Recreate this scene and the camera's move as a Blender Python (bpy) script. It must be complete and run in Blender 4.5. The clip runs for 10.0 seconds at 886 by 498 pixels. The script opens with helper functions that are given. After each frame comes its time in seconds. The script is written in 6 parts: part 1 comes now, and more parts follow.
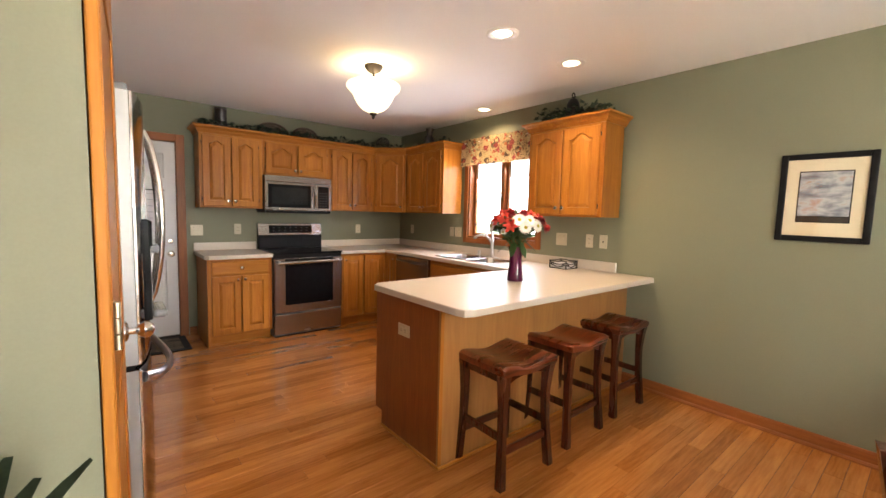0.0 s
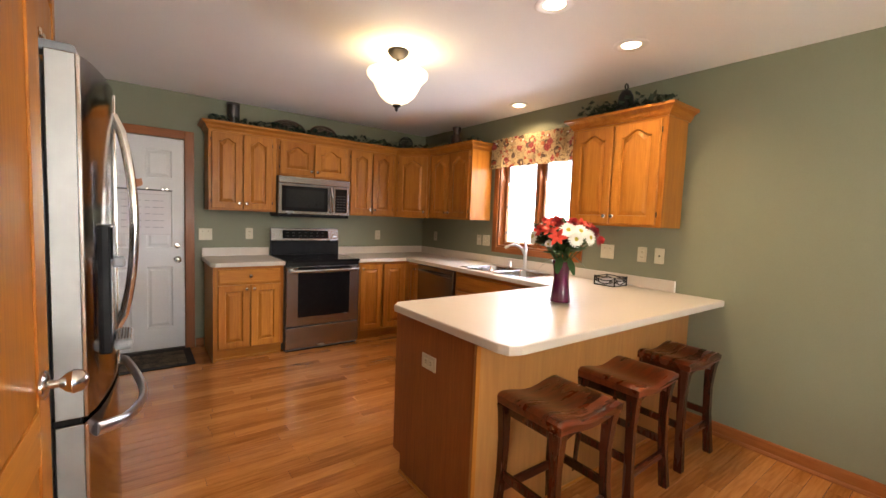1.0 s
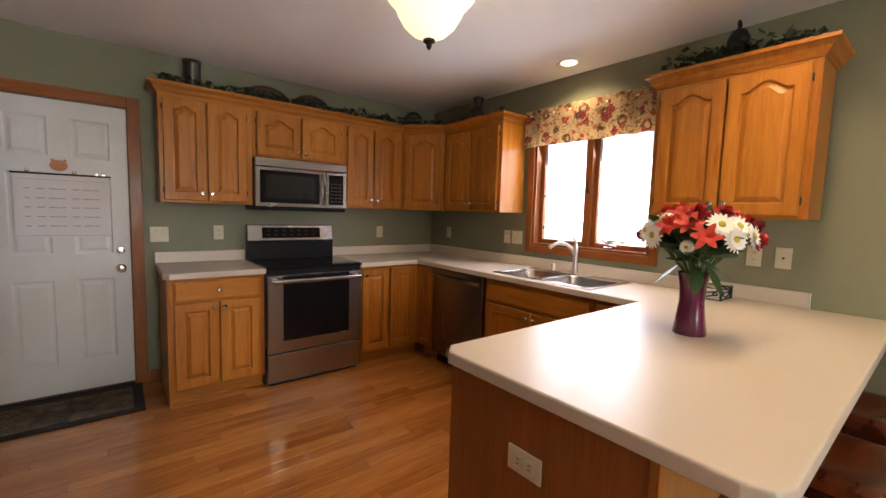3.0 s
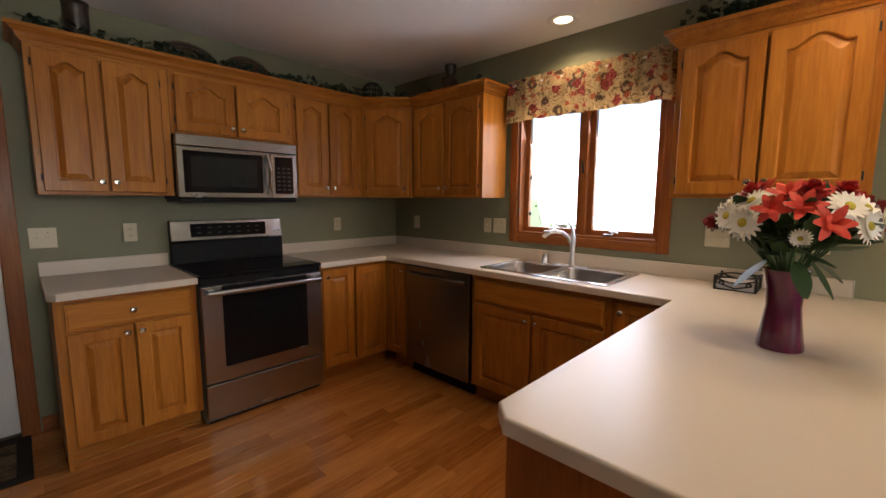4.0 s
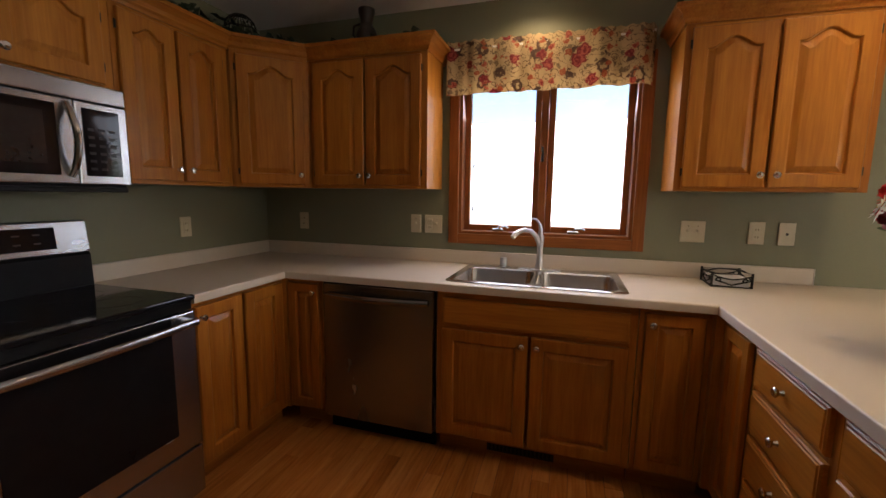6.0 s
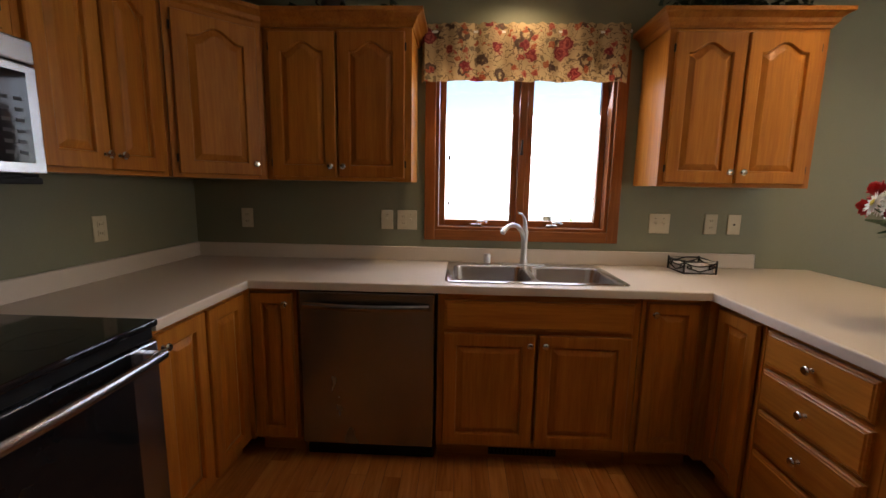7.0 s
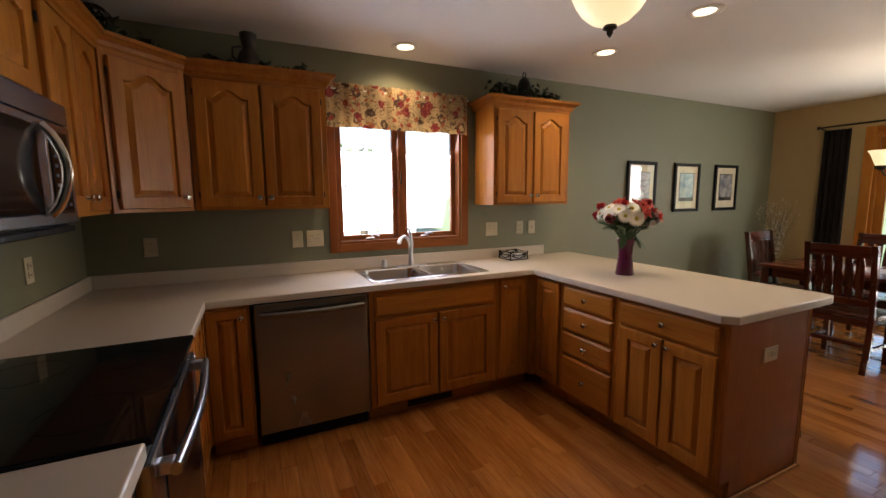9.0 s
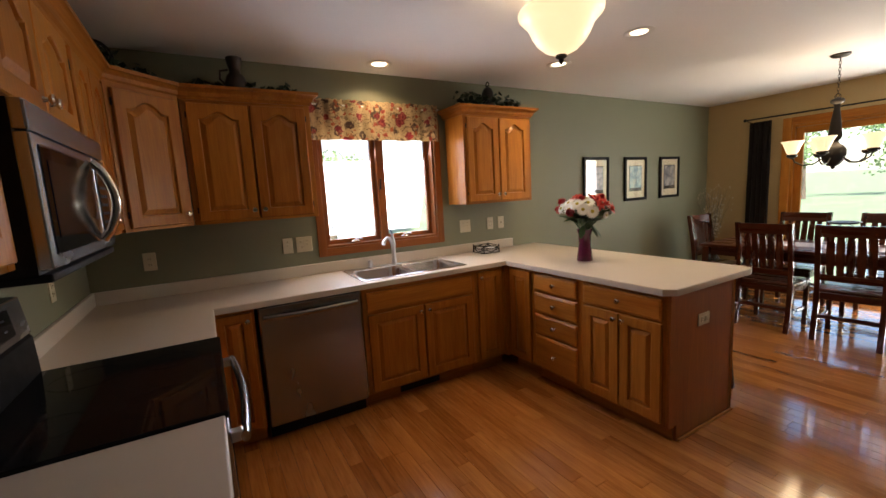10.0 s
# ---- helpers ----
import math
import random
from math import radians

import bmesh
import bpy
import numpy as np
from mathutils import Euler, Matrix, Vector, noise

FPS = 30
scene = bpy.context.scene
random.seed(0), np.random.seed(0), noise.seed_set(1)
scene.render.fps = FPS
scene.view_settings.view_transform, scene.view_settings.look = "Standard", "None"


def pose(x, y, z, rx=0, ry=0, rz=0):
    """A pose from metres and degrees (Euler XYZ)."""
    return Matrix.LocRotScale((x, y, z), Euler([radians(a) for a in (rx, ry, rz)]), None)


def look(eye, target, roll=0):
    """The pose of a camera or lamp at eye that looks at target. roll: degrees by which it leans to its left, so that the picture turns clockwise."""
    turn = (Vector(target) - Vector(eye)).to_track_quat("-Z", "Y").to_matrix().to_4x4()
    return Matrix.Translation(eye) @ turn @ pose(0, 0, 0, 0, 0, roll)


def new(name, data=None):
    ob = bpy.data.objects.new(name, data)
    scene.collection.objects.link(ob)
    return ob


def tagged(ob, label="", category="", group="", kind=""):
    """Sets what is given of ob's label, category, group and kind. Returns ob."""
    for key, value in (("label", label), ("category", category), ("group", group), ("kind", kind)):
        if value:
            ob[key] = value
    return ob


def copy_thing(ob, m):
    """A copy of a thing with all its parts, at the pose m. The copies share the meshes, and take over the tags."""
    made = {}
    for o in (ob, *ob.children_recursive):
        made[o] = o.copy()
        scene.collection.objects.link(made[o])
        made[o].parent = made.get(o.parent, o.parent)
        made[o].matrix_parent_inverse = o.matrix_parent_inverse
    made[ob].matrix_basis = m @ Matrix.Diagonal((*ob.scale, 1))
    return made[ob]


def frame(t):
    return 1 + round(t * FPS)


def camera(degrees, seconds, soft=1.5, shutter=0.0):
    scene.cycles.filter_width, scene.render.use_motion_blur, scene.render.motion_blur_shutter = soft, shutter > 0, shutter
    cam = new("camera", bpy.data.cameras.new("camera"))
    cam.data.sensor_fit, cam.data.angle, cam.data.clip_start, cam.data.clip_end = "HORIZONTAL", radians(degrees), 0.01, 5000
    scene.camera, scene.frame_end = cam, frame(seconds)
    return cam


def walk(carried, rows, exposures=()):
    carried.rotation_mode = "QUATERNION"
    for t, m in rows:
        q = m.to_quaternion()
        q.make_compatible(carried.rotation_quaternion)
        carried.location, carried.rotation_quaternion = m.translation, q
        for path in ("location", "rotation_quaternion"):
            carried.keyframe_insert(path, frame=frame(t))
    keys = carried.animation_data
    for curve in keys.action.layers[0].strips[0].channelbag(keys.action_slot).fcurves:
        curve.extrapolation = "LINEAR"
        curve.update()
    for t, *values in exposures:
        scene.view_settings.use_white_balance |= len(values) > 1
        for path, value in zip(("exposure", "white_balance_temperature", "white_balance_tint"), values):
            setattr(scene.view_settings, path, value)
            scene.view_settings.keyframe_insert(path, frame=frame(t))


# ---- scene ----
cam = camera(94.5, 10.0)
PATH = [
    (0, (0.195, 0.28, 1.375), (1.461, 1.819, 1.204), 1.5),
    (0.5, (0.282, 0.473, 1.382), (1.507, 2.047, 1.223), 1.9),
    (1, (0.406, 0.659, 1.385), (1.597, 2.258, 1.236), 2.3),
    (1.5, (0.511, 0.855, 1.371), (1.655, 2.488, 1.22), 2.4),
    (2, (0.585, 1.059, 1.373), (1.71, 2.704, 1.212), 2.0),
    (3.5, (0.748, 1.834, 1.357), (2.089, 3.304, 1.153), 1.1),
    (4, (0.842, 2.094, 1.36), (2.274, 3.469, 1.123), 0.3),
    (4.5, (0.874, 2.38, 1.337), (2.447, 3.593, 1.102), 0.4),
    (5, (0.901, 2.664, 1.344), (2.611, 3.671, 1.099), 0.7),
    (5.5, (0.952, 2.929, 1.344), (2.768, 3.728, 1.094), 0.7),
    (7, (1.083, 3.727, 1.346), (3.06, 3.808, 1.055), 1.0),
    (7.5, (1.037, 3.943, 1.381), (3.002, 3.719, 1.083), 1.1),
    (8, (0.883, 4.13, 1.423), (2.799, 3.631, 1.143), 1.4),
    (8.5, (0.677, 4.303, 1.435), (2.536, 3.606, 1.192), 0.9),
    (9, (0.493, 4.459, 1.44), (2.289, 3.615, 1.191), -0.5),
    (9.5, (0.349, 4.583, 1.473), (2.1, 3.653, 1.212), -2.1),
    (10, (0.283, 4.682, 1.496), (2.001, 3.696, 1.221), -3.2),
]
EXPOSURES = [(0, 3.82), (1.0, 3.78), (2.0, 3.68), (3.5, 3.04), (4.2, 2.66), (5.0, 2.48), (7.5, 2.47), (8.5, 2.60), (10, 2.87)]
walk(cam, [(t, look(eye, target, roll)) for t, eye, target, roll in PATH], EXPOSURES)

# ---- world and light ----
world = bpy.data.worlds.new("world")
scene.world = world
world.use_nodes = True
wn = world.node_tree.nodes
sky = wn.new("ShaderNodeTexSky")
sky.sky_type, sky.sun_disc = "NISHITA", False
sky.sun_elevation, sky.sun_rotation = radians(48), radians(-45)
world.node_tree.links.new(sky.outputs[0], wn["Background"].inputs[0])
wn["Background"].inputs[1].default_value = 0.07


def lamp(kind, name, energy, colour, m, **settings):
    data = bpy.data.lights.new(name, kind)
    data.energy, data.color = energy, colour
    if "size" in settings:
        data.shape, data.size, data.size_y = "RECTANGLE", settings["size"][0], settings["size"][1]
    if "radius" in settings:
        data.shadow_soft_size = settings["radius"]
    if "angle" in settings:
        data.angle = radians(settings["angle"])
    if "cone" in settings:
        data.spot_size, data.spot_blend = radians(settings["cone"]), 0.85
    ob = new(name, data)
    ob.matrix_world = m
    return ob


lamp("SUN", "sun", 2.6, (1.0, 0.95, 0.88), look((-9, 9, 14), (0, 0, 0)), angle=2)
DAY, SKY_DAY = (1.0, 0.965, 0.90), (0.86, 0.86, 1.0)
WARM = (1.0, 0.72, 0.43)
# area lamps for daylight at the kitchen window, patio door and an unseen, added west window
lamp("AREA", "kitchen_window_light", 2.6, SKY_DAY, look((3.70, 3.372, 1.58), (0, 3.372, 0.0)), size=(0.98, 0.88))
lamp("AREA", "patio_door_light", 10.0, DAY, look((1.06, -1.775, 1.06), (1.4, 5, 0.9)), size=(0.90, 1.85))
lamp("AREA", "unseen_west_window_light", 0.9, DAY, look((-3.66, -0.2, 1.35), (5, 0.6, 1.1)), size=(1.75, 1.45))

# ---- materials ----
def material(name, base, rough=0.5, metal=0.0):
    m = bpy.data.materials.new(name)
    m.use_nodes = True
    b = m.node_tree.nodes["Principled BSDF"]
    b.inputs["Base Color"].default_value = (*base, 1)
    b.inputs["Roughness"].default_value = rough
    b.inputs["Metallic"].default_value = metal
    return m, m.node_tree, b


def surface(name, dark, light, scale=(8, 8, 8), rough=0.5, metal=0.0, bump=0.1, fine=6.0, vary=0.0, coat=0.0, island=False,
            distance=0.002, rough_vary=0.1, contrast=0.22, detail=4.0):
    """Two colours mixed by coarse and fine noise in object space, with relief and uneven gloss."""
    m, tree, b = material(name, light, rough, metal)
    n, link = tree.nodes, tree.links.new
    coord, mapping = n.new("ShaderNodeTexCoord"), n.new("ShaderNodeMapping")
    mapping.inputs["Scale"].default_value = scale
    link(coord.outputs["Object"], mapping.inputs["Vector"])
    info = n.new("ShaderNodeNewGeometry") if island else n.new("ShaderNodeObjectInfo")
    rnd = info.outputs["Random Per Island"] if island else info.outputs["Random"]
    shift = n.new("ShaderNodeVectorMath")
    shift.operation = "MULTIPLY_ADD"
    comb = n.new("ShaderNodeCombineXYZ")
    for k in range(3):
        link(rnd, comb.inputs[k])
    shift.inputs[1].default_value = (17.3, 9.7, 23.1)
    link(comb.outputs[0], shift.inputs[0])
    link(mapping.outputs[0], shift.inputs[2])
    coarse, grain = n.new("ShaderNodeTexNoise"), n.new("ShaderNodeTexNoise")
    coarse.inputs["Scale"].default_value, coarse.inputs["Detail"].default_value = 1.0, detail
    grain.inputs["Scale"].default_value, grain.inputs["Detail"].default_value = fine, 3.0
    link(shift.outputs[0], coarse.inputs["Vector"])
    link(shift.outputs[0], grain.inputs["Vector"])
    mix = n.new("ShaderNodeMath")
    mix.operation = "MULTIPLY_ADD"
    mix.inputs[1].default_value = 0.5
    half = n.new("ShaderNodeMath")
    half.operation = "MULTIPLY"
    half.inputs[1].default_value = 0.5
    link(coarse.outputs[0], half.inputs[0])
    link(grain.outputs[0], mix.inputs[0])
    link(half.outputs[0], mix.inputs[2])
    fac = mix.outputs[0]
    if vary:
        off = n.new("ShaderNodeMath")
        off.operation = "MULTIPLY_ADD"
        off.inputs[1].default_value = vary
        link(rnd, off.inputs[0])
        sub = n.new("ShaderNodeMath")
        sub.operation = "SUBTRACT"
        sub.inputs[1].default_value = vary / 2
        link(fac, sub.inputs[0])
        link(sub.outputs[0], off.inputs[2])
        fac = off.outputs[0]
    ramp = n.new("ShaderNodeValToRGB")
    ramp.color_ramp.elements[0].position, ramp.color_ramp.elements[0].color = 0.5 - contrast, (*dark, 1)
    ramp.color_ramp.elements[1].position, ramp.color_ramp.elements[1].color = 0.5 + contrast, (*light, 1)
    link(fac, ramp.inputs[0])
    link(ramp.outputs[0], b.inputs["Base Color"])
    r = n.new("ShaderNodeMapRange")
    r.inputs["To Min"].default_value, r.inputs["To Max"].default_value = max(0.02, rough - rough_vary), min(1, rough + rough_vary)
    link(coarse.outputs[0], r.inputs[0])
    link(r.outputs[0], b.inputs["Roughness"])
    if bump:
        bp = n.new("ShaderNodeBump")
        bp.inputs["Strength"].default_value, bp.inputs["Distance"].default_value = bump, distance
        link(grain.outputs[0], bp.inputs["Height"])
        link(bp.outputs[0], b.inputs["Normal"])
    b.inputs["Coat Weight"].default_value = coat
    b.inputs["Coat Roughness"].default_value = 0.09
    return m


OAK_D, OAK_L = (0.26, 0.082, 0.011), (0.50, 0.205, 0.031)
oak = surface("oak_upright", OAK_D, OAK_L, (22, 22, 1.3), 0.36, bump=0.05, fine=5, vary=0.22, coat=0.05, contrast=0.27)
oak_flat = surface("oak_level", OAK_D, OAK_L, (1.3, 22, 22), 0.36, bump=0.05, fine=5, vary=0.22, coat=0.05, contrast=0.27)
oak_deep = surface("oak_along", OAK_D, OAK_L, (22, 1.3, 22), 0.36, bump=0.05, fine=5, vary=0.22, coat=0.05, contrast=0.27)
trim_oak = surface("trim_oak", (0.19, 0.058, 0.015), (0.32, 0.108, 0.027), (20, 20, 1.3), 0.38, bump=0.12, fine=5, vary=0.15, coat=0.06)
trim_flat = surface("trim_oak_level", (0.19, 0.058, 0.015), (0.32, 0.108, 0.027), (1.3, 20, 20), 0.38, bump=0.12, fine=5, vary=0.15, coat=0.06)
trim_deep = surface("trim_oak_along", (0.19, 0.058, 0.015), (0.32, 0.108, 0.027), (20, 1.3, 20), 0.38, bump=0.12, fine=5, vary=0.15, coat=0.06)
plank_wood = surface("floor_oak", (0.250, 0.080, 0.017), (0.540, 0.222, 0.056), (1.6, 20, 20), 0.14, bump=0.05, fine=4, vary=0.36, contrast=0.30, coat=0.8, rough_vary=0.07, distance=0.001)
plank_stuff = surface("floor_oak_far", (0.250, 0.080, 0.017), (0.540, 0.222, 0.056), (1.6, 20, 20), 0.14, bump=0.05, fine=4, vary=0.36, contrast=0.30, coat=0.5, island=True, rough_vary=0.07, distance=0.001)
joint = surface("floor_joint", (0.05, 0.02, 0.01), (0.09, 0.04, 0.015), rough=0.8)
cherry = surface("dark_stained_wood", (0.022, 0.005, 0.003), (0.085, 0.019, 0.008), (14, 14, 1.6), 0.25, bump=0.06, fine=5, vary=0.2, coat=0.4)
cherry_flat = surface("dark_stained_wood_level", (0.022, 0.004, 0.002), (0.095, 0.018, 0.006), (1.6, 14, 14), 0.28, bump=0.06, fine=5, vary=0.2, coat=0.2)
stool_top = surface("red_brown_seat_wood", (0.016, 0.002, 0.001), (0.17, 0.032, 0.008), (1.1, 15, 15), 0.28, bump=0.05, fine=3, vary=0.12, coat=0.25, contrast=0.16)
green_paint = surface("sage_paint", (0.186, 0.188, 0.120), (0.204, 0.207, 0.134), (1.2, 1.2, 1.2), 0.6, bump=0.12, fine=140, distance=0.001)
tan_paint = surface("tan_paint", (0.40, 0.29, 0.135), (0.43, 0.315, 0.15), (1.2, 1.2, 1.2), 0.6, bump=0.12, fine=140, distance=0.001)
white_ceiling = surface("ceiling_paint", (0.80, 0.78, 0.76), (0.85, 0.83, 0.81), (2, 2, 2), 0.85, bump=0.25, fine=60, distance=0.002)
white_door = surface("white_door_paint", (0.66, 0.66, 0.67), (0.74, 0.74, 0.75), (3, 3, 3), 0.4, bump=0.05, fine=30)
laminate = surface("speckled_laminate", (0.565, 0.495, 0.415), (0.59, 0.52, 0.44), (170, 170, 170), 0.36, bump=0.0, fine=9, rough_vary=0.02, contrast=0.35, detail=8)
steel = surface("brushed_steel", (0.55, 0.54, 0.53), (0.64, 0.63, 0.62), (6, 6, 300), 0.30, 1.0, bump=0.05, fine=3, distance=0.0005, rough_vary=0.06)
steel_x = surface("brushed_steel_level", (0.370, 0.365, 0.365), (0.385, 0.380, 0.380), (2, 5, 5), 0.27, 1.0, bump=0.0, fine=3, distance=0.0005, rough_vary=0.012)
# base lowered below the level steel to put the dishwasher's shade in
steel_v = surface("shaded_steel_upright", (0.265, 0.260, 0.260), (0.275, 0.270, 0.270), (5, 5, 2), 0.27, 1.0, bump=0.0, fine=3, distance=0.0005, rough_vary=0.012)
sink_steel = surface("satin_sink_steel", (0.60, 0.60, 0.61), (0.70, 0.70, 0.71), (40, 40, 40), 0.22, 1.0, bump=0.0, rough_vary=0.06)
chrome = surface("polished_nickel", (0.62, 0.60, 0.57), (0.72, 0.70, 0.67), (9, 9, 9), 0.16, 1.0, bump=0.02, rough_vary=0.05)
brass = surface("pale_brass", (0.50, 0.46, 0.33), (0.66, 0.60, 0.44), (30, 30, 30), 0.35, 1.0, bump=0.05)
satin_side = surface("satin_steel_side", (0.34, 0.33, 0.315), (0.38, 0.37, 0.355), (4, 4, 4), 0.48, 0.8, bump=0.0, rough_vary=0.05)
gray_metal = surface("gray_painted_metal", (0.19, 0.20, 0.215), (0.215, 0.225, 0.24), (5, 5, 5), 0.5, bump=0.15, fine=60, distance=0.0008)
black_glass = surface("black_glass", (0.006, 0.006, 0.007), (0.010, 0.010, 0.011), (4, 4, 4), 0.06, bump=0, rough_vary=0.02)
black_plastic = surface("black_plastic", (0.006, 0.006, 0.007), (0.012, 0.012, 0.013), (20, 20, 20), 0.42, bump=0.1, fine=20)
# refrigerator front: darker base stands for dim reflections in the steel
fridge_steel = surface("dim_reflection_steel", (0.30, 0.28, 0.27), (0.35, 0.33, 0.315), (420, 420, 3), 0.13, 1.0, bump=0.03, fine=3, distance=0.0004, rough_vary=0.04)
for low_gloss, level in ((black_glass, 0.2), (black_plastic, 0.12), (oak, 0.2), (oak_flat, 0.2), (oak_deep, 0.2), (cherry_flat, 0.3), (trim_oak, 0.2), (trim_flat, 0.2), (trim_deep, 0.2)):
    low_gloss.node_tree.nodes["Principled BSDF"].inputs["Specular IOR Level"].default_value = level
brushed = steel_x.node_tree.nodes["Principled BSDF"]
brushed.inputs["Anisotropic"].default_value = 0.4
brushed.inputs["Anisotropic Rotation"].default_value = 0.25
# leaf green lightened so the glare outside is in the colour
tree_green = surface("washed_out_tree_leaf", (0.10, 0.17, 0.06), (0.24, 0.33, 0.15), (3, 3, 3), 0.7, bump=0.1, vary=0.3, island=True)
bronze = surface("dark_bronze", (0.010, 0.007, 0.005), (0.024, 0.017, 0.012), (30, 30, 30), 0.45, 0.3, bump=0.1)
iron = surface("black_iron", (0.010, 0.010, 0.010), (0.022, 0.021, 0.020), (40, 40, 40), 0.5, 0.4, bump=0.15)
ivory = surface("ivory_plastic", (0.53, 0.47, 0.32), (0.59, 0.53, 0.38), (12, 12, 12), 0.35, bump=0.02)
slot_dark = surface("dark_slot", (0.02, 0.018, 0.015), (0.04, 0.035, 0.03), rough=0.6)
paper = surface("paper", (0.70, 0.68, 0.70), (0.76, 0.74, 0.76), (3, 3, 3), 0.8, bump=0.05, fine=40)
paper_ink = surface("faint_ink", (0.36, 0.35, 0.38), (0.48, 0.46, 0.50), (40, 40, 40), 0.8, bump=0)
mat_board = surface("cream_mat_board", (0.60, 0.52, 0.36), (0.66, 0.58, 0.41), (8, 8, 8), 0.85, bump=0.05, fine=50)
curtain_cloth = surface("dark_brown_cloth", (0.012, 0.009, 0.008), (0.03, 0.022, 0.018), (30, 30, 3), 0.85, bump=0.3, fine=12)
vase_glass = surface("magenta_vase", (0.060, 0.002, 0.024), (0.12, 0.005, 0.048), (10, 10, 3), 0.18, bump=0.03, coat=0.5)
leaf_green = surface("leaf_green", (0.018, 0.05, 0.012), (0.055, 0.12, 0.03), (18, 18, 18), 0.5, bump=0.15, vary=0.4, island=True)
pale_leaf = surface("pale_leaf", (0.15, 0.19, 0.035), (0.25, 0.29, 0.07), (18, 18, 18), 0.5, bump=0.1)
ivy_green = surface("dusty_ivy", (0.012, 0.028, 0.014), (0.035, 0.06, 0.03), (18, 18, 18), 0.6, bump=0.15, vary=0.4, island=True)
petal_white = surface("white_petals", (0.72, 0.71, 0.66), (0.82, 0.81, 0.77), (30, 30, 30), 0.7, bump=0.1)
petal_red = surface("red_petals", (0.36, 0.012, 0.014), (0.55, 0.03, 0.03), (30, 30, 30), 0.6, bump=0.1, vary=0.3)
petal_coral = surface("coral_petals", (0.46, 0.022, 0.014), (0.64, 0.065, 0.035), (30, 30, 30), 0.6, bump=0.1, vary=0.3)
petal_maroon = surface("maroon_petals", (0.16, 0.006, 0.012), (0.26, 0.012, 0.02), (30, 30, 30), 0.6, bump=0.1)
yellow_eye = surface("flower_eye", (0.35, 0.30, 0.03), (0.55, 0.45, 0.06), (90, 90, 90), 0.8, bump=0.4)
grass = surface("lawn_grass", (0.11, 0.15, 0.07), (0.19, 0.24, 0.13), (0.6, 0.6, 0.6), 0.9, bump=0.3, fine=30, distance=0.02)
siding = surface("white_siding", (0.66, 0.67, 0.68), (0.74, 0.75, 0.76), (1, 1, 12), 0.6, bump=0.1)
shingle = surface("gray_shingle", (0.16, 0.16, 0.17), (0.27, 0.27, 0.28), (4, 4, 4), 0.9, bump=0.3)
bark = surface("bark", (0.06, 0.045, 0.03), (0.13, 0.10, 0.07), (9, 9, 2), 0.9, bump=0.5)
rug_cloth = surface("patterned_rug", (0.02, 0.017, 0.014), (0.16, 0.12, 0.075), (11, 11, 11), 0.95, bump=0.4, fine=10, contrast=0.10)
rug_edge = surface("black_rug_border", (0.010, 0.009, 0.009), (0.02, 0.018, 0.016), (40, 40, 40), 0.95, bump=0.4)
terracotta = surface("dark_pottery", (0.012, 0.008, 0.006), (0.035, 0.021, 0.015), (14, 14, 14), 0.35, bump=0.1, coat=0.2)
wicker = surface("dark_wicker", (0.025, 0.013, 0.008), (0.10, 0.055, 0.03), (60, 60, 60), 0.6, bump=0.5)
dried = surface("dried_twigs", (0.10, 0.085, 0.05), (0.22, 0.19, 0.12), (30, 30, 30), 0.8, bump=0.2)
blossom = surface("pale_dried_blossom", (0.45, 0.42, 0.33), (0.6, 0.56, 0.46), (60, 60, 60), 0.9, bump=0.2)
orange_felt = surface("orange_magnet", (0.50, 0.20, 0.09), (0.62, 0.28, 0.13), (40, 40, 40), 0.6, bump=0.1)


def glass(name, rough=0.0, tint=(1, 1, 1)):
    m, tree, b = material(name, tint, rough)
    b.inputs["Transmission Weight"].default_value = 1.0
    b.inputs["IOR"].default_value = 1.45
    return m


def glowing(name, colour, strength, base=(0.9, 0.85, 0.75)):
    m, tree, b = material(name, base, 0.35)
    b.inputs["Emission Color"].default_value = (*colour, 1)
    b.inputs["Emission Strength"].default_value = strength
    return m


window_glass = glass("window_glass")
lit_glass = glowing("lit_alabaster_glass", (1.0, 0.77, 0.43), 0.15)
lit_can = glowing("lit_bulb", (1.0, 0.80, 0.52), 0.8)
white_trim = surface("white_can_trim", (0.72, 0.70, 0.66), (0.78, 0.76, 0.72), (9, 9, 9), 0.4, bump=0.02)


def print_material(name, colours, scale):
    """A loose picture print: bands of colour broken up by noise."""
    m, tree, b = material(name, colours[0], 0.35)
    n, link = tree.nodes, tree.links.new
    coord, noise_tex, ramp = n.new("ShaderNodeTexCoord"), n.new("ShaderNodeTexNoise"), n.new("ShaderNodeValToRGB")
    mapping = n.new("ShaderNodeMapping")
    mapping.inputs["Scale"].default_value = scale
    link(coord.outputs["Object"], mapping.inputs[0])
    link(mapping.outputs[0], noise_tex.inputs["Vector"])
    noise_tex.inputs["Scale"].default_value, noise_tex.inputs["Detail"].default_value = 1.0, 5
    e = ramp.color_ramp.elements
    e[0].position, e[1].position = 0.3, 0.7
    e[0].color, e[1].color = (*colours[0], 1), (*colours[-1], 1)
    for k, c in enumerate(colours[1:-1]):
        s = e.new(0.3 + 0.4 * (k + 1) / (len(colours) - 1))
        s.color = (*c, 1)
    link(noise_tex.outputs[0], ramp.inputs[0])
    link(ramp.outputs[0], b.inputs["Base Color"])
    return m


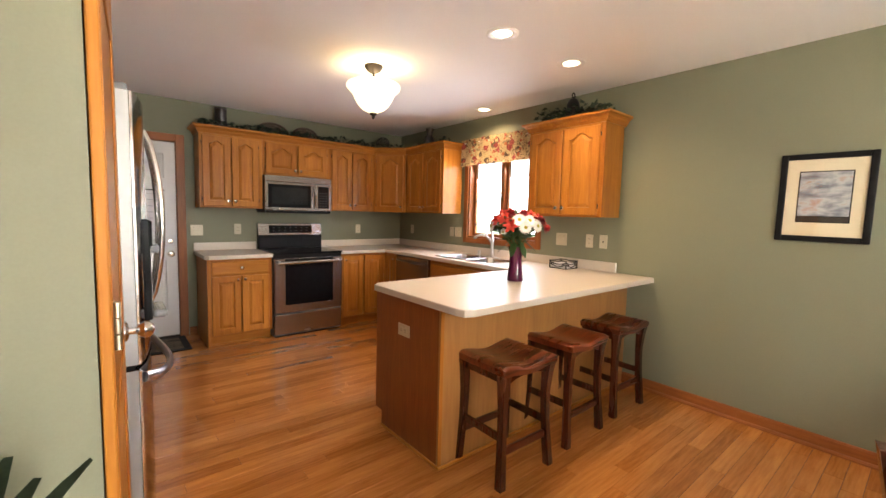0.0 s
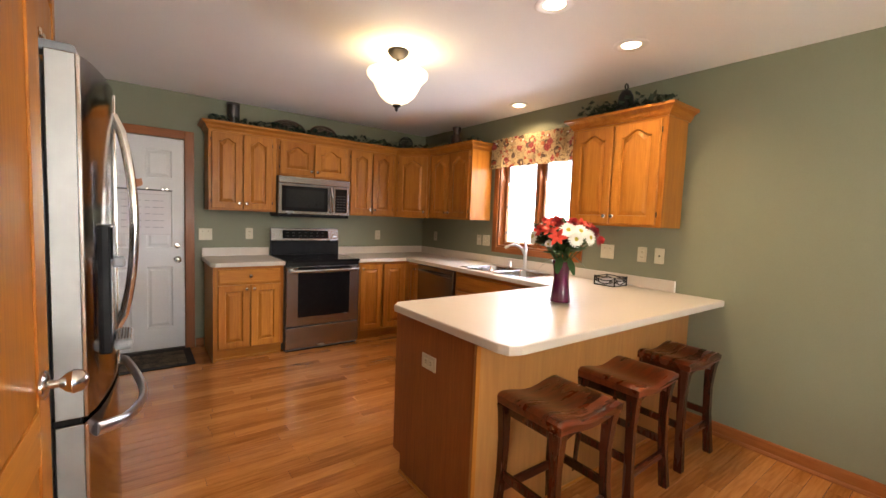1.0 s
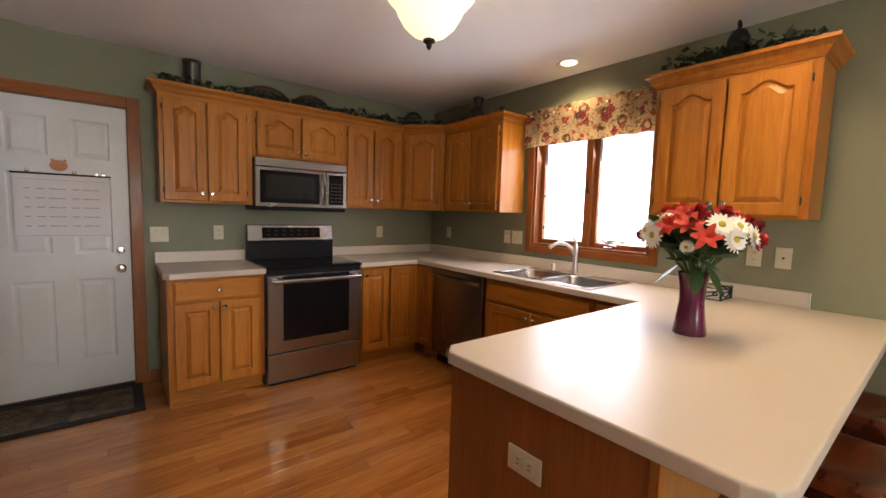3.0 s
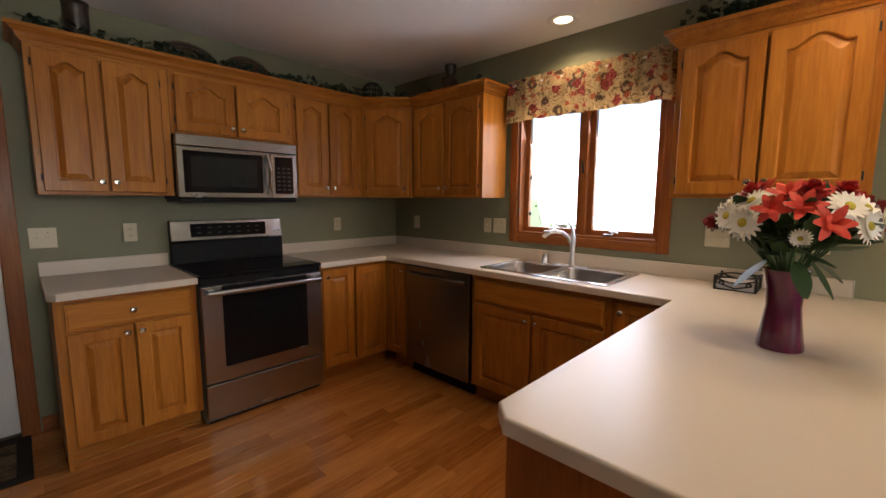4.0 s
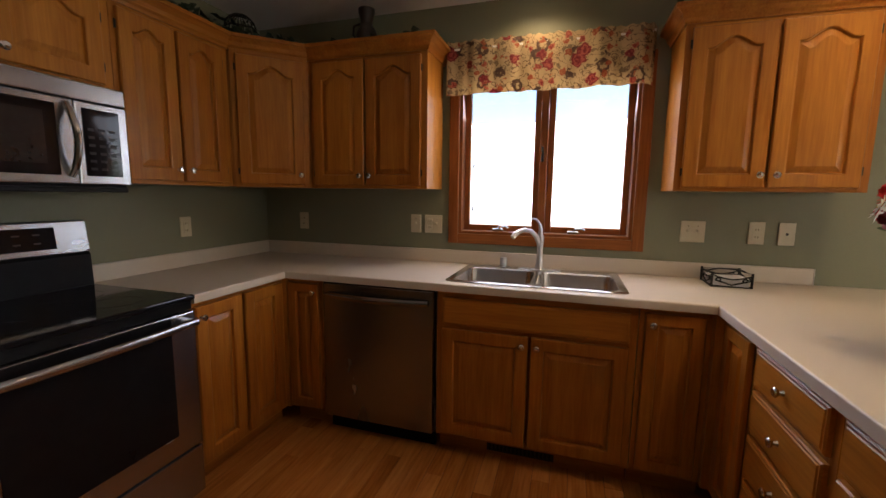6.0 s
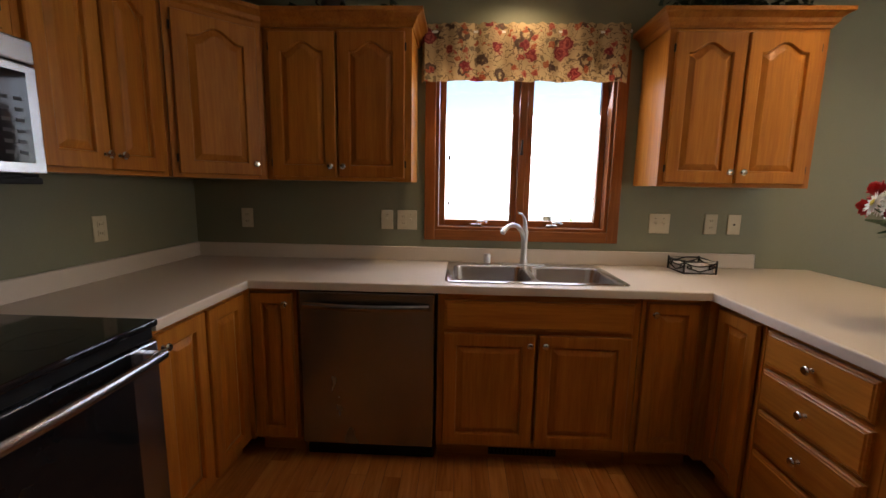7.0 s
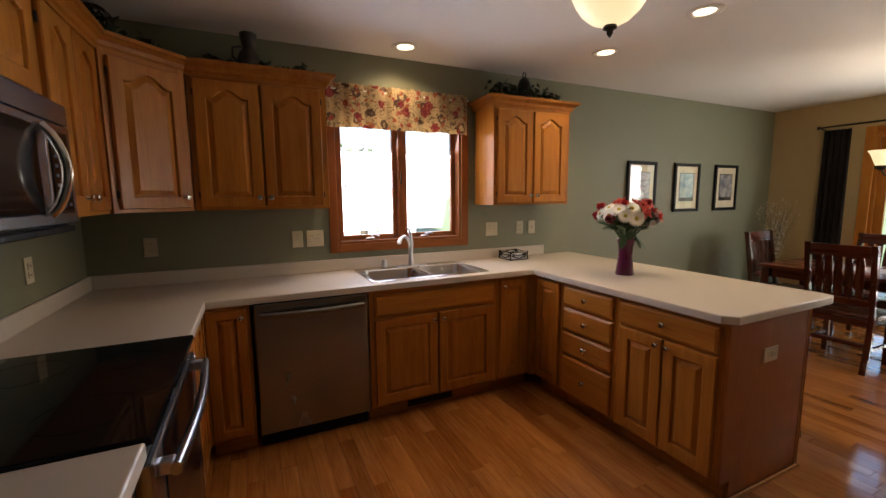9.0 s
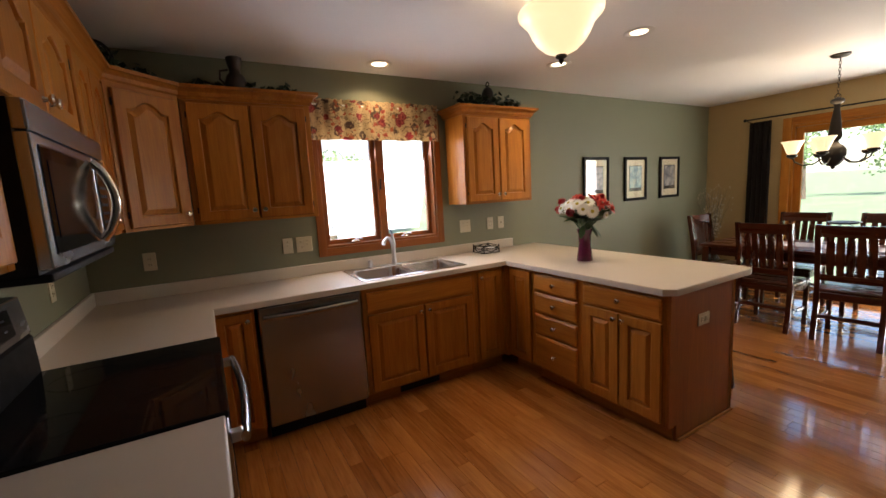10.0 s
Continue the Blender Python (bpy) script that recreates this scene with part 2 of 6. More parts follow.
print_lake = print_material("lake_print", [(0.05, 0.06, 0.08), (0.20, 0.21, 0.24), (0.40, 0.40, 0.41), (0.36, 0.20, 0.15)], (9, 1, 22))
print_blue = print_material("blue_print", [(0.08, 0.16, 0.22), (0.25, 0.36, 0.40), (0.5, 0.52, 0.45)], (10, 1, 14))
print_dark = print_material("dark_print", [(0.05, 0.05, 0.07), (0.2, 0.2, 0.22), (0.55, 0.5, 0.45)], (12, 1, 10))


def valance_material():
    """Cream cotton with red roses, ochre sprays and grey-green leaves."""
    m, tree, b = material("floral_valance_cloth", (0.55, 0.43, 0.24), 0.9)
    n, link = tree.nodes, tree.links.new
    coord, warp = n.new("ShaderNodeTexCoord"), n.new("ShaderNodeTexNoise")
    warp.inputs["Scale"].default_value = 38
    link(coord.outputs["UV"], warp.inputs["Vector"])
    moved = n.new("ShaderNodeMixRGB")
    moved.blend_type = "LINEAR_LIGHT"
    moved.inputs[0].default_value = 0.022
    link(coord.outputs["UV"], moved.inputs[1])
    link(warp.outputs["Color"], moved.inputs[2])
    last = None
    cloth = n.new("ShaderNodeRGB")
    cloth.outputs[0].default_value = (0.50, 0.365, 0.20, 1)
    last = cloth.outputs[0]

    def motif(scale, low, high, colour_in, colour_out, shift, last, hollow=0.0, ring=0.15):
        mapping, vor, ramp, mix = n.new("ShaderNodeMapping"), n.new("ShaderNodeTexVoronoi"), n.new("ShaderNodeValToRGB"), n.new("ShaderNodeMixRGB")
        mapping.inputs["Location"].default_value = shift
        link(moved.outputs[0], mapping.inputs[0])
        link(mapping.outputs[0], vor.inputs["Vector"])
        vor.inputs["Scale"].default_value = scale
        vor.inputs["Randomness"].default_value = 0.85
        e = ramp.color_ramp.elements
        e[0].position, e[0].color = low, (1, 1, 1, 1)
        e[1].position, e[1].color = high, (0, 0, 0, 1)
        if hollow:
            for at_, grey in ((hollow, 1), (hollow - 0.03, 0)):
                s_ = e.new(at_)
                s_.color = (grey, grey, grey, 1)
        link(vor.outputs["Distance"], ramp.inputs[0])
        tone, rings = n.new("ShaderNodeMixRGB"), n.new("ShaderNodeMath")
        rings.operation = "PINGPONG"
        rings.inputs[1].default_value = ring
        link(vor.outputs["Distance"], rings.inputs[0])
        wide = n.new("ShaderNodeMath")
        wide.operation = "MULTIPLY"
        wide.inputs[1].default_value = 1.0 / ring
        link(rings.outputs[0], wide.inputs[0])
        link(wide.outputs[0], tone.inputs[0])
        tone.inputs[1].default_value, tone.inputs[2].default_value = (*colour_in, 1), (*colour_out, 1)
        link(ramp.outputs[0], mix.inputs[0])
        link(last, mix.inputs[1])
        link(tone.outputs[0], mix.inputs[2])
        return mix.outputs[0]

    stem_noise, gap, thin, stems = n.new("ShaderNodeTexNoise"), n.new("ShaderNodeMath"), n.new("ShaderNodeValToRGB"), n.new("ShaderNodeMixRGB")
    stem_noise.inputs["Scale"].default_value, stem_noise.inputs["Detail"].default_value = 11, 1
    link(moved.outputs[0], stem_noise.inputs["Vector"])
    gap.operation = "PINGPONG"
    gap.inputs[1].default_value = 0.06
    link(stem_noise.outputs[0], gap.inputs[0])
    thin.color_ramp.elements[0].position, thin.color_ramp.elements[0].color = 0.006, (1, 1, 1, 1)
    thin.color_ramp.elements[1].position, thin.color_ramp.elements[1].color = 0.014, (0, 0, 0, 1)
    link(gap.outputs[0], thin.inputs[0])
    link(thin.outputs[0], stems.inputs[0])
    link(last, stems.inputs[1])
    stems.inputs[2].default_value = (0.16, 0.10, 0.055, 1)
    last = motif(20, 0.24, 0.28, (0.12, 0.085, 0.05), (0.26, 0.18, 0.10), (3.1, 1.7, 0), stems.outputs[0])
    last = motif(8.5, 0.31, 0.35, (0.085, 0.045, 0.032), (0.17, 0.10, 0.06), (2.2, 3.9, 0), last, 0.21)
    last = motif(15, 0.24, 0.29, (0.30, 0.055, 0.025), (0.42, 0.17, 0.07), (0.4, 5.3, 0), last, ring=0.09)
    last = motif(13, 0.22, 0.27, (0.20, 0.014, 0.014), (0.45, 0.13, 0.08), (4.4, 8.3, 0), last, ring=0.07)
    last = motif(6.6, 0.24, 0.27, (0.16, 0.008, 0.018), (0.44, 0.10, 0.08), (7.7, 2.9, 0), last, ring=0.055)
    link(last, b.inputs["Base Color"])
    weave = n.new("ShaderNodeTexNoise")
    weave.inputs["Scale"].default_value = 500
    link(coord.outputs["UV"], weave.inputs["Vector"])
    bp = n.new("ShaderNodeBump")
    bp.inputs["Strength"].default_value, bp.inputs["Distance"].default_value = 0.3, 0.001
    link(weave.outputs[0], bp.inputs["Height"])
    link(bp.outputs[0], b.inputs["Normal"])
    b.inputs["Transmission Weight"].default_value = 0.0
    return m


floral = valance_material()

# ---- building helpers ----
def box(bm, x0, y0, z0, x1, y1, z1, bevel=0.0, segments=2, m=None):
    start = len(bm.verts)
    made = bmesh.ops.create_cube(bm, size=1.0)["verts"]
    t = Matrix.Translation(((x0 + x1) / 2, (y0 + y1) / 2, (z0 + z1) / 2)) @ Matrix.Diagonal((abs(x1 - x0), abs(y1 - y0), abs(z1 - z0), 1))
    bmesh.ops.transform(bm, matrix=(m @ t) if m else t, verts=made)
    if bevel:
        edges = list({e for v in made for e in v.link_edges})
        bmesh.ops.bevel(bm, geom=edges, offset=bevel, segments=segments, affect="EDGES", profile=0.5)
    return bm


def lathe(bm, profile, steps=20, m=None, squash=1.0, caps=True):
    """Turns (radius, height) pairs round the z axis."""
    rings = []
    for r, z in profile:
        ring = []
        for k in range(steps):
            a = 2 * math.pi * k / steps
            p = Vector((r * math.cos(a), r * math.sin(a) * squash, z))
            ring.append(bm.verts.new(m @ p if m else p))
        rings.append(ring)
    for a, b in zip(rings, rings[1:]):
        for k in range(steps):
            bm.faces.new((a[k], a[(k + 1) % steps], b[(k + 1) % steps], b[k]))
    if not caps:
        return bm
    if profile[0][0] > 1e-4:
        bm.faces.new(rings[0][::-1])
    if profile[-1][0] > 1e-4:
        bm.faces.new(rings[-1])
    return bm


def tube(bm, points, radius, steps=10, closed=False, flat=1.0):
    """A round bar swept along points; radius may be a number or one per point."""
    pts = [Vector(p) for p in points]
    rings, side = [], None
    for k, p in enumerate(pts):
        a = pts[k - 1] if (k or closed) else p
        b = pts[(k + 1) % len(pts)] if (k < len(pts) - 1 or closed) else p
        d = (b - a).normalized()
        if side is None:
            side = d.cross(Vector((0, 0, 1)))
            if side.length < 0.05:
                side = d.cross(Vector((0, 1, 0)))
        side = (side - d * side.dot(d)).normalized()
        up = d.cross(side)
        r = radius[k] if isinstance(radius, (list, tuple)) else radius
        rings.append([bm.verts.new(p + side * r * math.cos(2 * math.pi * j / steps) + up * r * flat * math.sin(2 * math.pi * j / steps)) for j in range(steps)])
    pairs = list(zip(rings, rings[1:])) + ([(rings[-1], rings[0])] if closed else [])
    for a, b in pairs:
        for j in range(steps):
            bm.faces.new((a[j], a[(j + 1) % steps], b[(j + 1) % steps], b[j]))
    if not closed:
        bm.faces.new(rings[0][::-1])
        bm.faces.new(rings[-1])
    return bm


def mesh_of(name, bm, mat, smooth=False):
    bmesh.ops.recalc_face_normals(bm, faces=bm.faces)
    data = bpy.data.meshes.new(name)
    bm.to_mesh(data)
    bm.free()
    data.materials.append(mat)
    if smooth:
        for p in data.polygons:
            p.use_smooth = True
        data.set_sharp_from_angle(angle=radians(40))
    return data


def part(name, bm, mat, parent, label="", smooth=False, at=None):
    ob = new(name, bm if isinstance(bm, bpy.types.Mesh) else mesh_of(name, bm, mat, smooth))
    ob.parent = parent
    if at is not None:
        ob.matrix_basis = at
    return tagged(ob, label)


def thing(name, m, label, category, group="", kind=""):
    ob = new(name)
    ob.empty_display_size = 0.1
    ob.matrix_world = m
    return tagged(ob, label, category, group, kind)


def solid(name, bm, mat, label, category, kind="structure", smooth=False, m=None, group=""):
    ob = new(name, mesh_of(name, bm, mat, smooth))
    if m is not None:
        ob.matrix_world = m
    return tagged(ob, label, category, group, kind)


def B():
    return bmesh.new()


# ---- the room's shell ----
XW, YN, YS, XL, H = 3.53, 5.345, -1.62, -3.6, 2.47
T = 0.14


def wall(name, boxes, mat, label):
    bm = B()
    for b in boxes:
        box(bm, *b)
    return solid(name, bm, mat, label, "wall")


WY0, WY1, WZ0, WZ1 = 2.865, 3.88, 1.105, 2.06      # kitchen window opening
wall("wall_east", [(XW, YS - T, -0.05, XW + T, WY0, H + 0.1), (XW, WY1, -0.05, XW + T, YN + T, H + 0.1),
                   (XW, WY0, -0.05, XW + T, WY1, WZ0), (XW, WY0, WZ1, XW + T, WY1, H + 0.1)], green_paint, "sage green painted wall with the sink window")
DX0, DX1, DZ = 0.035, 0.765, 2.035                  # back door opening
wall("wall_north", [(-0.9, YN, -0.05, DX0, YN + T, H + 0.1), (DX1, YN, -0.05, XW, YN + T, H + 0.1), (DX0, YN, DZ, DX1, YN + T, H + 0.1)],
     green_paint, "sage green painted wall behind the range")
PX0, PX1, PZ = 0.56, 2.56, 2.065                     # patio door opening
LY0, LY1, LZ0, LZ1 = -1.1, 0.7, 0.6, 2.1             # unseen west window of the adjoining room, added to let light in
wall("wall_south", [(PX1, YS - T, -0.05, XW, YS, H + 0.1), (XL, YS - T, -0.05, PX0, YS, H + 0.1), (PX0, YS - T, PZ, PX1, YS, H + 0.1)],
     tan_paint, "warm tan painted wall with the patio door")
wall("wall_west", [(XL - T, YS - T, -0.05, XL, LY0, H + 0.1), (XL - T, LY1, -0.05, XL, 1.30, H + 0.1), (XL - T, LY0, -0.05, XL, LY1, LZ0), (XL - T, LY0, LZ1, XL, LY1, H + 0.1)], green_paint, "sage green painted wall of the adjoining room")
CY0, CY1, CX = 1.305, 1.985, 0.192                  # closet door opening in the short wall by the refrigerator
wall("wall_closet_front", [(XL, 1.25, -0.05, 0.035, 1.25 + T, H + 0.1), (0.035, 1.25, -0.05, 0.174, CY0, H + 0.1), (0.035, CY1, -0.05, CX, 2.08, H + 0.1), (0.035, CY0, 2.05, CX, CY1, H + 0.1), (0.174, 1.25, 2.11, CX, CY0, H + 0.1)],
     green_paint, "sage green painted wall end beside the closet door")
wall("wall_alcove", [(-0.9, 1.985, -0.05, -0.76, YN, H + 0.1), (-0.76, 1.985, -0.05, 0.035, 2.08, H + 0.1)],
     green_paint, "sage green painted wall behind the refrigerator")
bm = B()
box(bm, XL - T, YS - T, H, XW + T, YN + T, H + 0.12)
solid("ceiling", bm, white_ceiling, "off-white lightly textured painted ceiling", "ceiling")
bm = B()
box(bm, XL - T, YS - T, -0.12, XW + T, YN + T, -0.004)
floor = solid("floor", bm, joint, "honey oak strip floor laid lengthwise", "floor")


def sweep_board(bm, a, b, out, profile):
    """A moulded board from a to b; profile pairs are (distance out of the wall, height)."""
    a, b, o = Vector(a), Vector(b), Vector(out).normalized()
    ends = [[bm.verts.new(p + o * d + Vector((0, 0, z))) for d, z in profile] for p in (a, b)]
    n = len(profile)
    for k in range(n):
        bm.faces.new((ends[0][k], ends[0][(k + 1) % n], ends[1][(k + 1) % n], ends[1][k]))
    bm.faces.new(ends[0][::-1])
    bm.faces.new(ends[1])


BASE = [(0.001, 0.0), (0.030, 0.0), (0.030, 0.010), (0.022, 0.020), (0.014, 0.022), (0.014, 0.075), (0.009, 0.086), (0.001, 0.088)]
for a, b, out, mat in (((XW, YS, 0), (XW, 1.900, 0), (-1, 0, 0), trim_deep), ((PX1 + 0.09, YS, 0), (XW - 0.03, YS, 0), (0, 1, 0), trim_flat),
                       ((DX1 + 0.085, YN, 0), (0.92, YN, 0), (0, -1, 0), trim_flat), ((XL, 1.25, 0), (0.170, 1.25, 0), (0, -1, 0), trim_flat),
                       ((XL, YS, 0), (PX0 - 0.09, YS, 0), (0, 1, 0), trim_flat)):
    bm = B()
    sweep_board(bm, a, b, out, BASE)
    solid("baseboard", bm, mat, "stained oak baseboard with shoe moulding", "baseboard")

# ---- windows and doors ----
def casing_parts(parent, u0, u1, w0, w1, width, depth, place, mats, sides=("left", "right", "top", "bottom")):
    """Flat oak casing round an opening; place(u0, v0, w0, u1, v1, w1) gives the box's corners."""
    if "left" in sides:
        part("casing", box(B(), *place(u0 - width, 0.001, w0 - (width if "bottom" in sides else 0), u0, depth, w1 + width), bevel=0.004), mats[0], parent)
    if "right" in sides:
        part("casing", box(B(), *place(u1, 0.001, w0 - (width if "bottom" in sides else 0), u1 + width, depth, w1 + width), bevel=0.004), mats[0], parent)
    if "top" in sides:
        part("casing", box(B(), *place(u0, 0.001, w1, u1, depth - 0.001, w1 + width), bevel=0.004), mats[1], parent)
    if "bottom" in sides:
        part("casing", box(B(), *place(u0, 0.001, w0 - width, u1, depth - 0.001, w0), bevel=0.004), mats[1], parent)


def sash(parent, place, u0, u1, w0, w1, v0, v1, bar, mats, handle=True):
    part("sash_stile", box(B(), *place(u0, v0, w0, u0 + bar, v1, w1), bevel=0.004), mats[0], parent)
    part("sash_stile", box(B(), *place(u1 - bar, v0, w0, u1, v1, w1), bevel=0.004), mats[0], parent)
    part("sash_rail", box(B(), *place(u0 + bar, v0, w0, u1 - bar, v1, w0 + bar), bevel=0.003), mats[1], parent)
    part("sash_rail", box(B(), *place(u0 + bar, v0, w1 - bar, u1 - bar, v1, w1), bevel=0.003), mats[1], parent)
    pane = part("pane", box(B(), *place(u0 + bar - 0.004, (v0 + v1) / 2 - 0.003, w0 + bar - 0.004, u1 - bar + 0.004, (v0 + v1) / 2 + 0.003, w1 - bar + 0.004)), window_glass, parent)
    pane.visible_shadow = False


def east(u0, v0, w0, u1, v1, w1):
    """Boxes on the window wall: u is y, v goes into the room."""
    return (XW - v1, u0, w0, XW - v0, u1, w1)


win = thing("window_1", Matrix(), "double casement window in a stained oak frame", "window", kind="structure")
casing_parts(win, WY0, WY1, WZ0, WZ1, 0.062, 0.018, east, (trim_oak, trim_deep))
for u0, u1 in ((WY0 - 0.0, WY0 + 0.018), (WY1 - 0.018, WY1)):
    part("jamb", box(B(), *east(u0, -T, WZ0, u1, 0.0, WZ1)), trim_oak, win)
part("window_sill", box(B(), *east(WY0 + 0.018, -T, WZ0, WY1 - 0.018, 0.004, WZ0 + 0.018), bevel=0.003), trim_deep, win)
part("head_jamb", box(B(), *east(WY0 + 0.018, -T, WZ1 - 0.018, WY1 - 0.018, 0.0, WZ1)), trim_deep, win)
mid = (WY0 + WY1) / 2
part("mullion", box(B(), *east(mid - 0.022, -T + 0.01, WZ0 + 0.018, mid + 0.022, -0.03, WZ1 - 0.018), bevel=0.004), trim_oak, win)
sash(win, east, WY0 + 0.02, mid - 0.023, WZ0 + 0.02, WZ1 - 0.02, -0.105, -0.065, 0.036, (trim_oak, trim_deep))
sash(win, east, mid + 0.023, WY1 - 0.02, WZ0 + 0.02, WZ1 - 0.02, -0.105, -0.065, 0.036, (trim_oak, trim_deep))
for yc, s in ((mid - 0.19, 1), (mid + 0.26, 1)):
    crank = part("crank", box(B(), *east(yc - 0.035, -0.062, WZ0 + 0.019, yc + 0.035, -0.022, WZ0 + 0.037), bevel=0.006), chrome, win, "nickel window crank")
    part("crank_arm", tube(B(), [(XW + 0.040, yc, WZ0 + 0.038), (XW + 0.030, yc - 0.01, WZ0 + 0.050), (XW + 0.026, yc - 0.05, WZ0 + 0.050), (XW + 0.024, yc - 0.066, WZ0 + 0.042)], [0.007, 0.006, 0.005, 0.008], 8), chrome, crank, smooth=True)
zc = 1.55
part("lock_lever", tube(B(), [(XW + 0.028, mid + 0.004, zc), (XW + 0.020, mid + 0.004, zc + 0.03), (XW + 0.012, mid + 0.004, zc + 0.085)], [0.010, 0.007, 0.006], 8), bronze, win, "bronze sash lock", smooth=True)

for zc in (1.26, 1.53):
    part("sash_latch", box(B(), *east(WY1 - 0.086, -0.064, zc - 0.014, WY1 - 0.074, -0.050, zc + 0.014), bevel=0.003), bronze, win, "small dark sash latch")


def south(u0, v0, w0, u1, v1, w1):
    return (u0, YS + v0, w0, u1, YS + v1, w1)


pat = thing("door_2", Matrix(), "oak framed sliding glass patio door", "patio door", kind="structure")
casing_parts(pat, PX0, PX1, 0.0, PZ, 0.09, 0.020, south, (oak, oak_flat), ("left", "right", "top"))
for u0, u1 in ((PX0, PX0 + 0.03), (PX1 - 0.03, PX1)):
    part("jamb", box(B(), *south(u0, -T, 0.02, u1, 0.0, PZ)), oak, pat)
part("head_jamb", box(B(), *south(PX0 + 0.03, -T, PZ - 0.03, PX1 - 0.03, 0.0, PZ)), oak_flat, pat)
part("threshold", box(B(), *south(PX0, -T, -0.004, PX1, 0.0, 0.02)), oak_flat, pat)
pm = (PX0 + PX1) / 2
sash(pat, south, PX0 + 0.032, pm + 0.03, 0.022, PZ - 0.032, -0.120, -0.080, 0.075, (oak, oak_flat))
sash(pat, south, pm - 0.03, PX1 - 0.032, 0.022, PZ - 0.032, -0.070, -0.030, 0.075, (oak, oak_flat))
part("pull_handle", tube(B(), [(pm + 0.01, YS - 0.028, 0.92), (pm + 0.01, YS + 0.01, 0.94), (pm + 0.01, YS + 0.01, 1.10), (pm + 0.01, YS - 0.028, 1.12)], 0.009, 8), bronze, pat, smooth=True)

lw = thing("window_2", Matrix(), "unseen oak framed picture window of the adjoining room", "window", kind="structure")


def west(u0, v0, w0, u1, v1, w1):
    return (XL + v0, u0, w0, XL + v1, u1, w1)


casing_parts(lw, LY0, LY1, LZ0, LZ1, 0.075, 0.018, west, (trim_oak, trim_deep))
sash(lw, west, LY0, LY1, LZ0, LZ1, -0.05, -0.01, 0.06, (trim_oak, trim_deep))

# white six-panel back door with a calendar hanging on it
def six_panel_door(w, h, t):
    """A slab with six sunk and raised panels; x across, front towards -y."""
    bm = B()
    st, mu = 0.098, 0.115
    pw = (w - 2 * st - mu) / 2
    rows = [(0.21, 0.80), (0.98, 1.53), (1.64, 1.90)]
    xs = [0, st, st + pw, st + pw + mu, w - st, w]
    zs = [0] + [z for r in rows for z in r] + [h]
    for i in range(5):
        for j in range(7):
            x0, x1, z0, z1 = xs[i], xs[i + 1], zs[j], zs[j + 1]
            if i % 2 == 1 and j % 2 == 1:
                prev = None
                for d, y in ((0, 0), (0.010, 0.008), (0.022, 0.008), (0.040, 0.002)):
                    ring = [bm.verts.new(p) for p in ((x0 + d, y, z0 + d), (x1 - d, y, z0 + d), (x1 - d, y, z1 - d), (x0 + d, y, z1 - d))]
                    if prev:
                        for k in range(4):
                            bm.faces.new((prev[k], prev[(k + 1) % 4], ring[(k + 1) % 4], ring[k]))
                    prev = ring
                bm.faces.new(prev)
            else:
                bm.faces.new([bm.verts.new(p) for p in ((x0, 0, z0), (x1, 0, z0), (x1, 0, z1), (x0, 0, z1))])
    box(bm, 0, 0.012, 0, w, t, h)
    for a, b in (((0, 0), (w, 0)), ((0, h), (w, h))):
        bm.faces.new([bm.verts.new(p) for p in ((a[0], 0, a[1]), (b[0], 0, b[1]), (b[0], 0.012, b[1]), (a[0], 0.012, a[1]))])
    for x in (0, w):
        bm.faces.new([bm.verts.new(p) for p in ((x, 0, 0), (x, 0, h), (x, 0.012, h), (x, 0.012, 0))])
    bmesh.ops.remove_doubles(bm, verts=bm.verts, dist=1e-5)
    return bm


def knob(bm, m, r=0.016, length=0.028):
    """A mushroom knob pointing along -y of m."""
    k = m @ pose(0, 0, 0, 90)
    return lathe(bm, [(r * 0.62, 0.0), (r * 0.5, length * 0.15), (r * 0.36, length * 0.4), (r * 0.9, length * 0.62), (r, length * 0.8), (r * 0.75, length * 0.96), (0.0001, length)], 14, k)


bd = thing("door_1", pose(DX0, YN + 0.03, 0), "closed white six-panel back door with oak casing", "door", kind="structure")
part("door_leaf", six_panel_door(DX1 - DX0 - 0.006, 2.015, 0.044), white_door, bd, "white painted six-panel leaf", at=pose(0.003, 0.0, 0.018))
W = DX1 - DX0
for x0, x1, z0, z1, mat in ((-0.078, -0.0, 0.0, DZ + 0.078, trim_oak), (W, W + 0.078, 0.0, DZ + 0.078, trim_oak), (0.0, W, DZ, DZ + 0.078, trim_flat)):
    part("casing", box(B(), x0, -0.052 + (0.001 if mat == trim_flat else 0), z0, x1, -0.031, z1, 0.005), mat, bd)
for x0, x1, z0, z1, mat in ((0.0005, 0.0025, 0.0, DZ, trim_oak), (W - 0.0025, W - 0.0005, 0.0, DZ, trim_oak)):
    part("stop", box(B(), x0, -0.030, z0, x1, 0.10, z1), mat, bd)
part("threshold", box(B(), 0.003, -0.03, 0.0, W - 0.003, 0.09, 0.016, 0.003), bronze, bd, "dark metal threshold")
for z, r in ((0.885, 0.030), (1.015, 0.026)):
    lock = part("door_knob" if z < 1 else "deadbolt", lathe(B(), [(r * 1.05, 0), (r * 1.05, 0.006), (r * 0.8, 0.012), (r * 0.35, 0.016), (r * 0.35, 0.030), (r * 0.95, 0.044), (r, 0.055), (r * 0.7, 0.066), (0.0001, 0.069)] if z < 1 else
                                   [(r, 0), (r, 0.008), (r * 0.8, 0.014), (r * 0.3, 0.015), (r * 0.3, 0.03), (0.0001, 0.031)], 18, pose(W - 0.062, 0.0, z, 90)), chrome, bd, "polished metal lock", smooth=True)

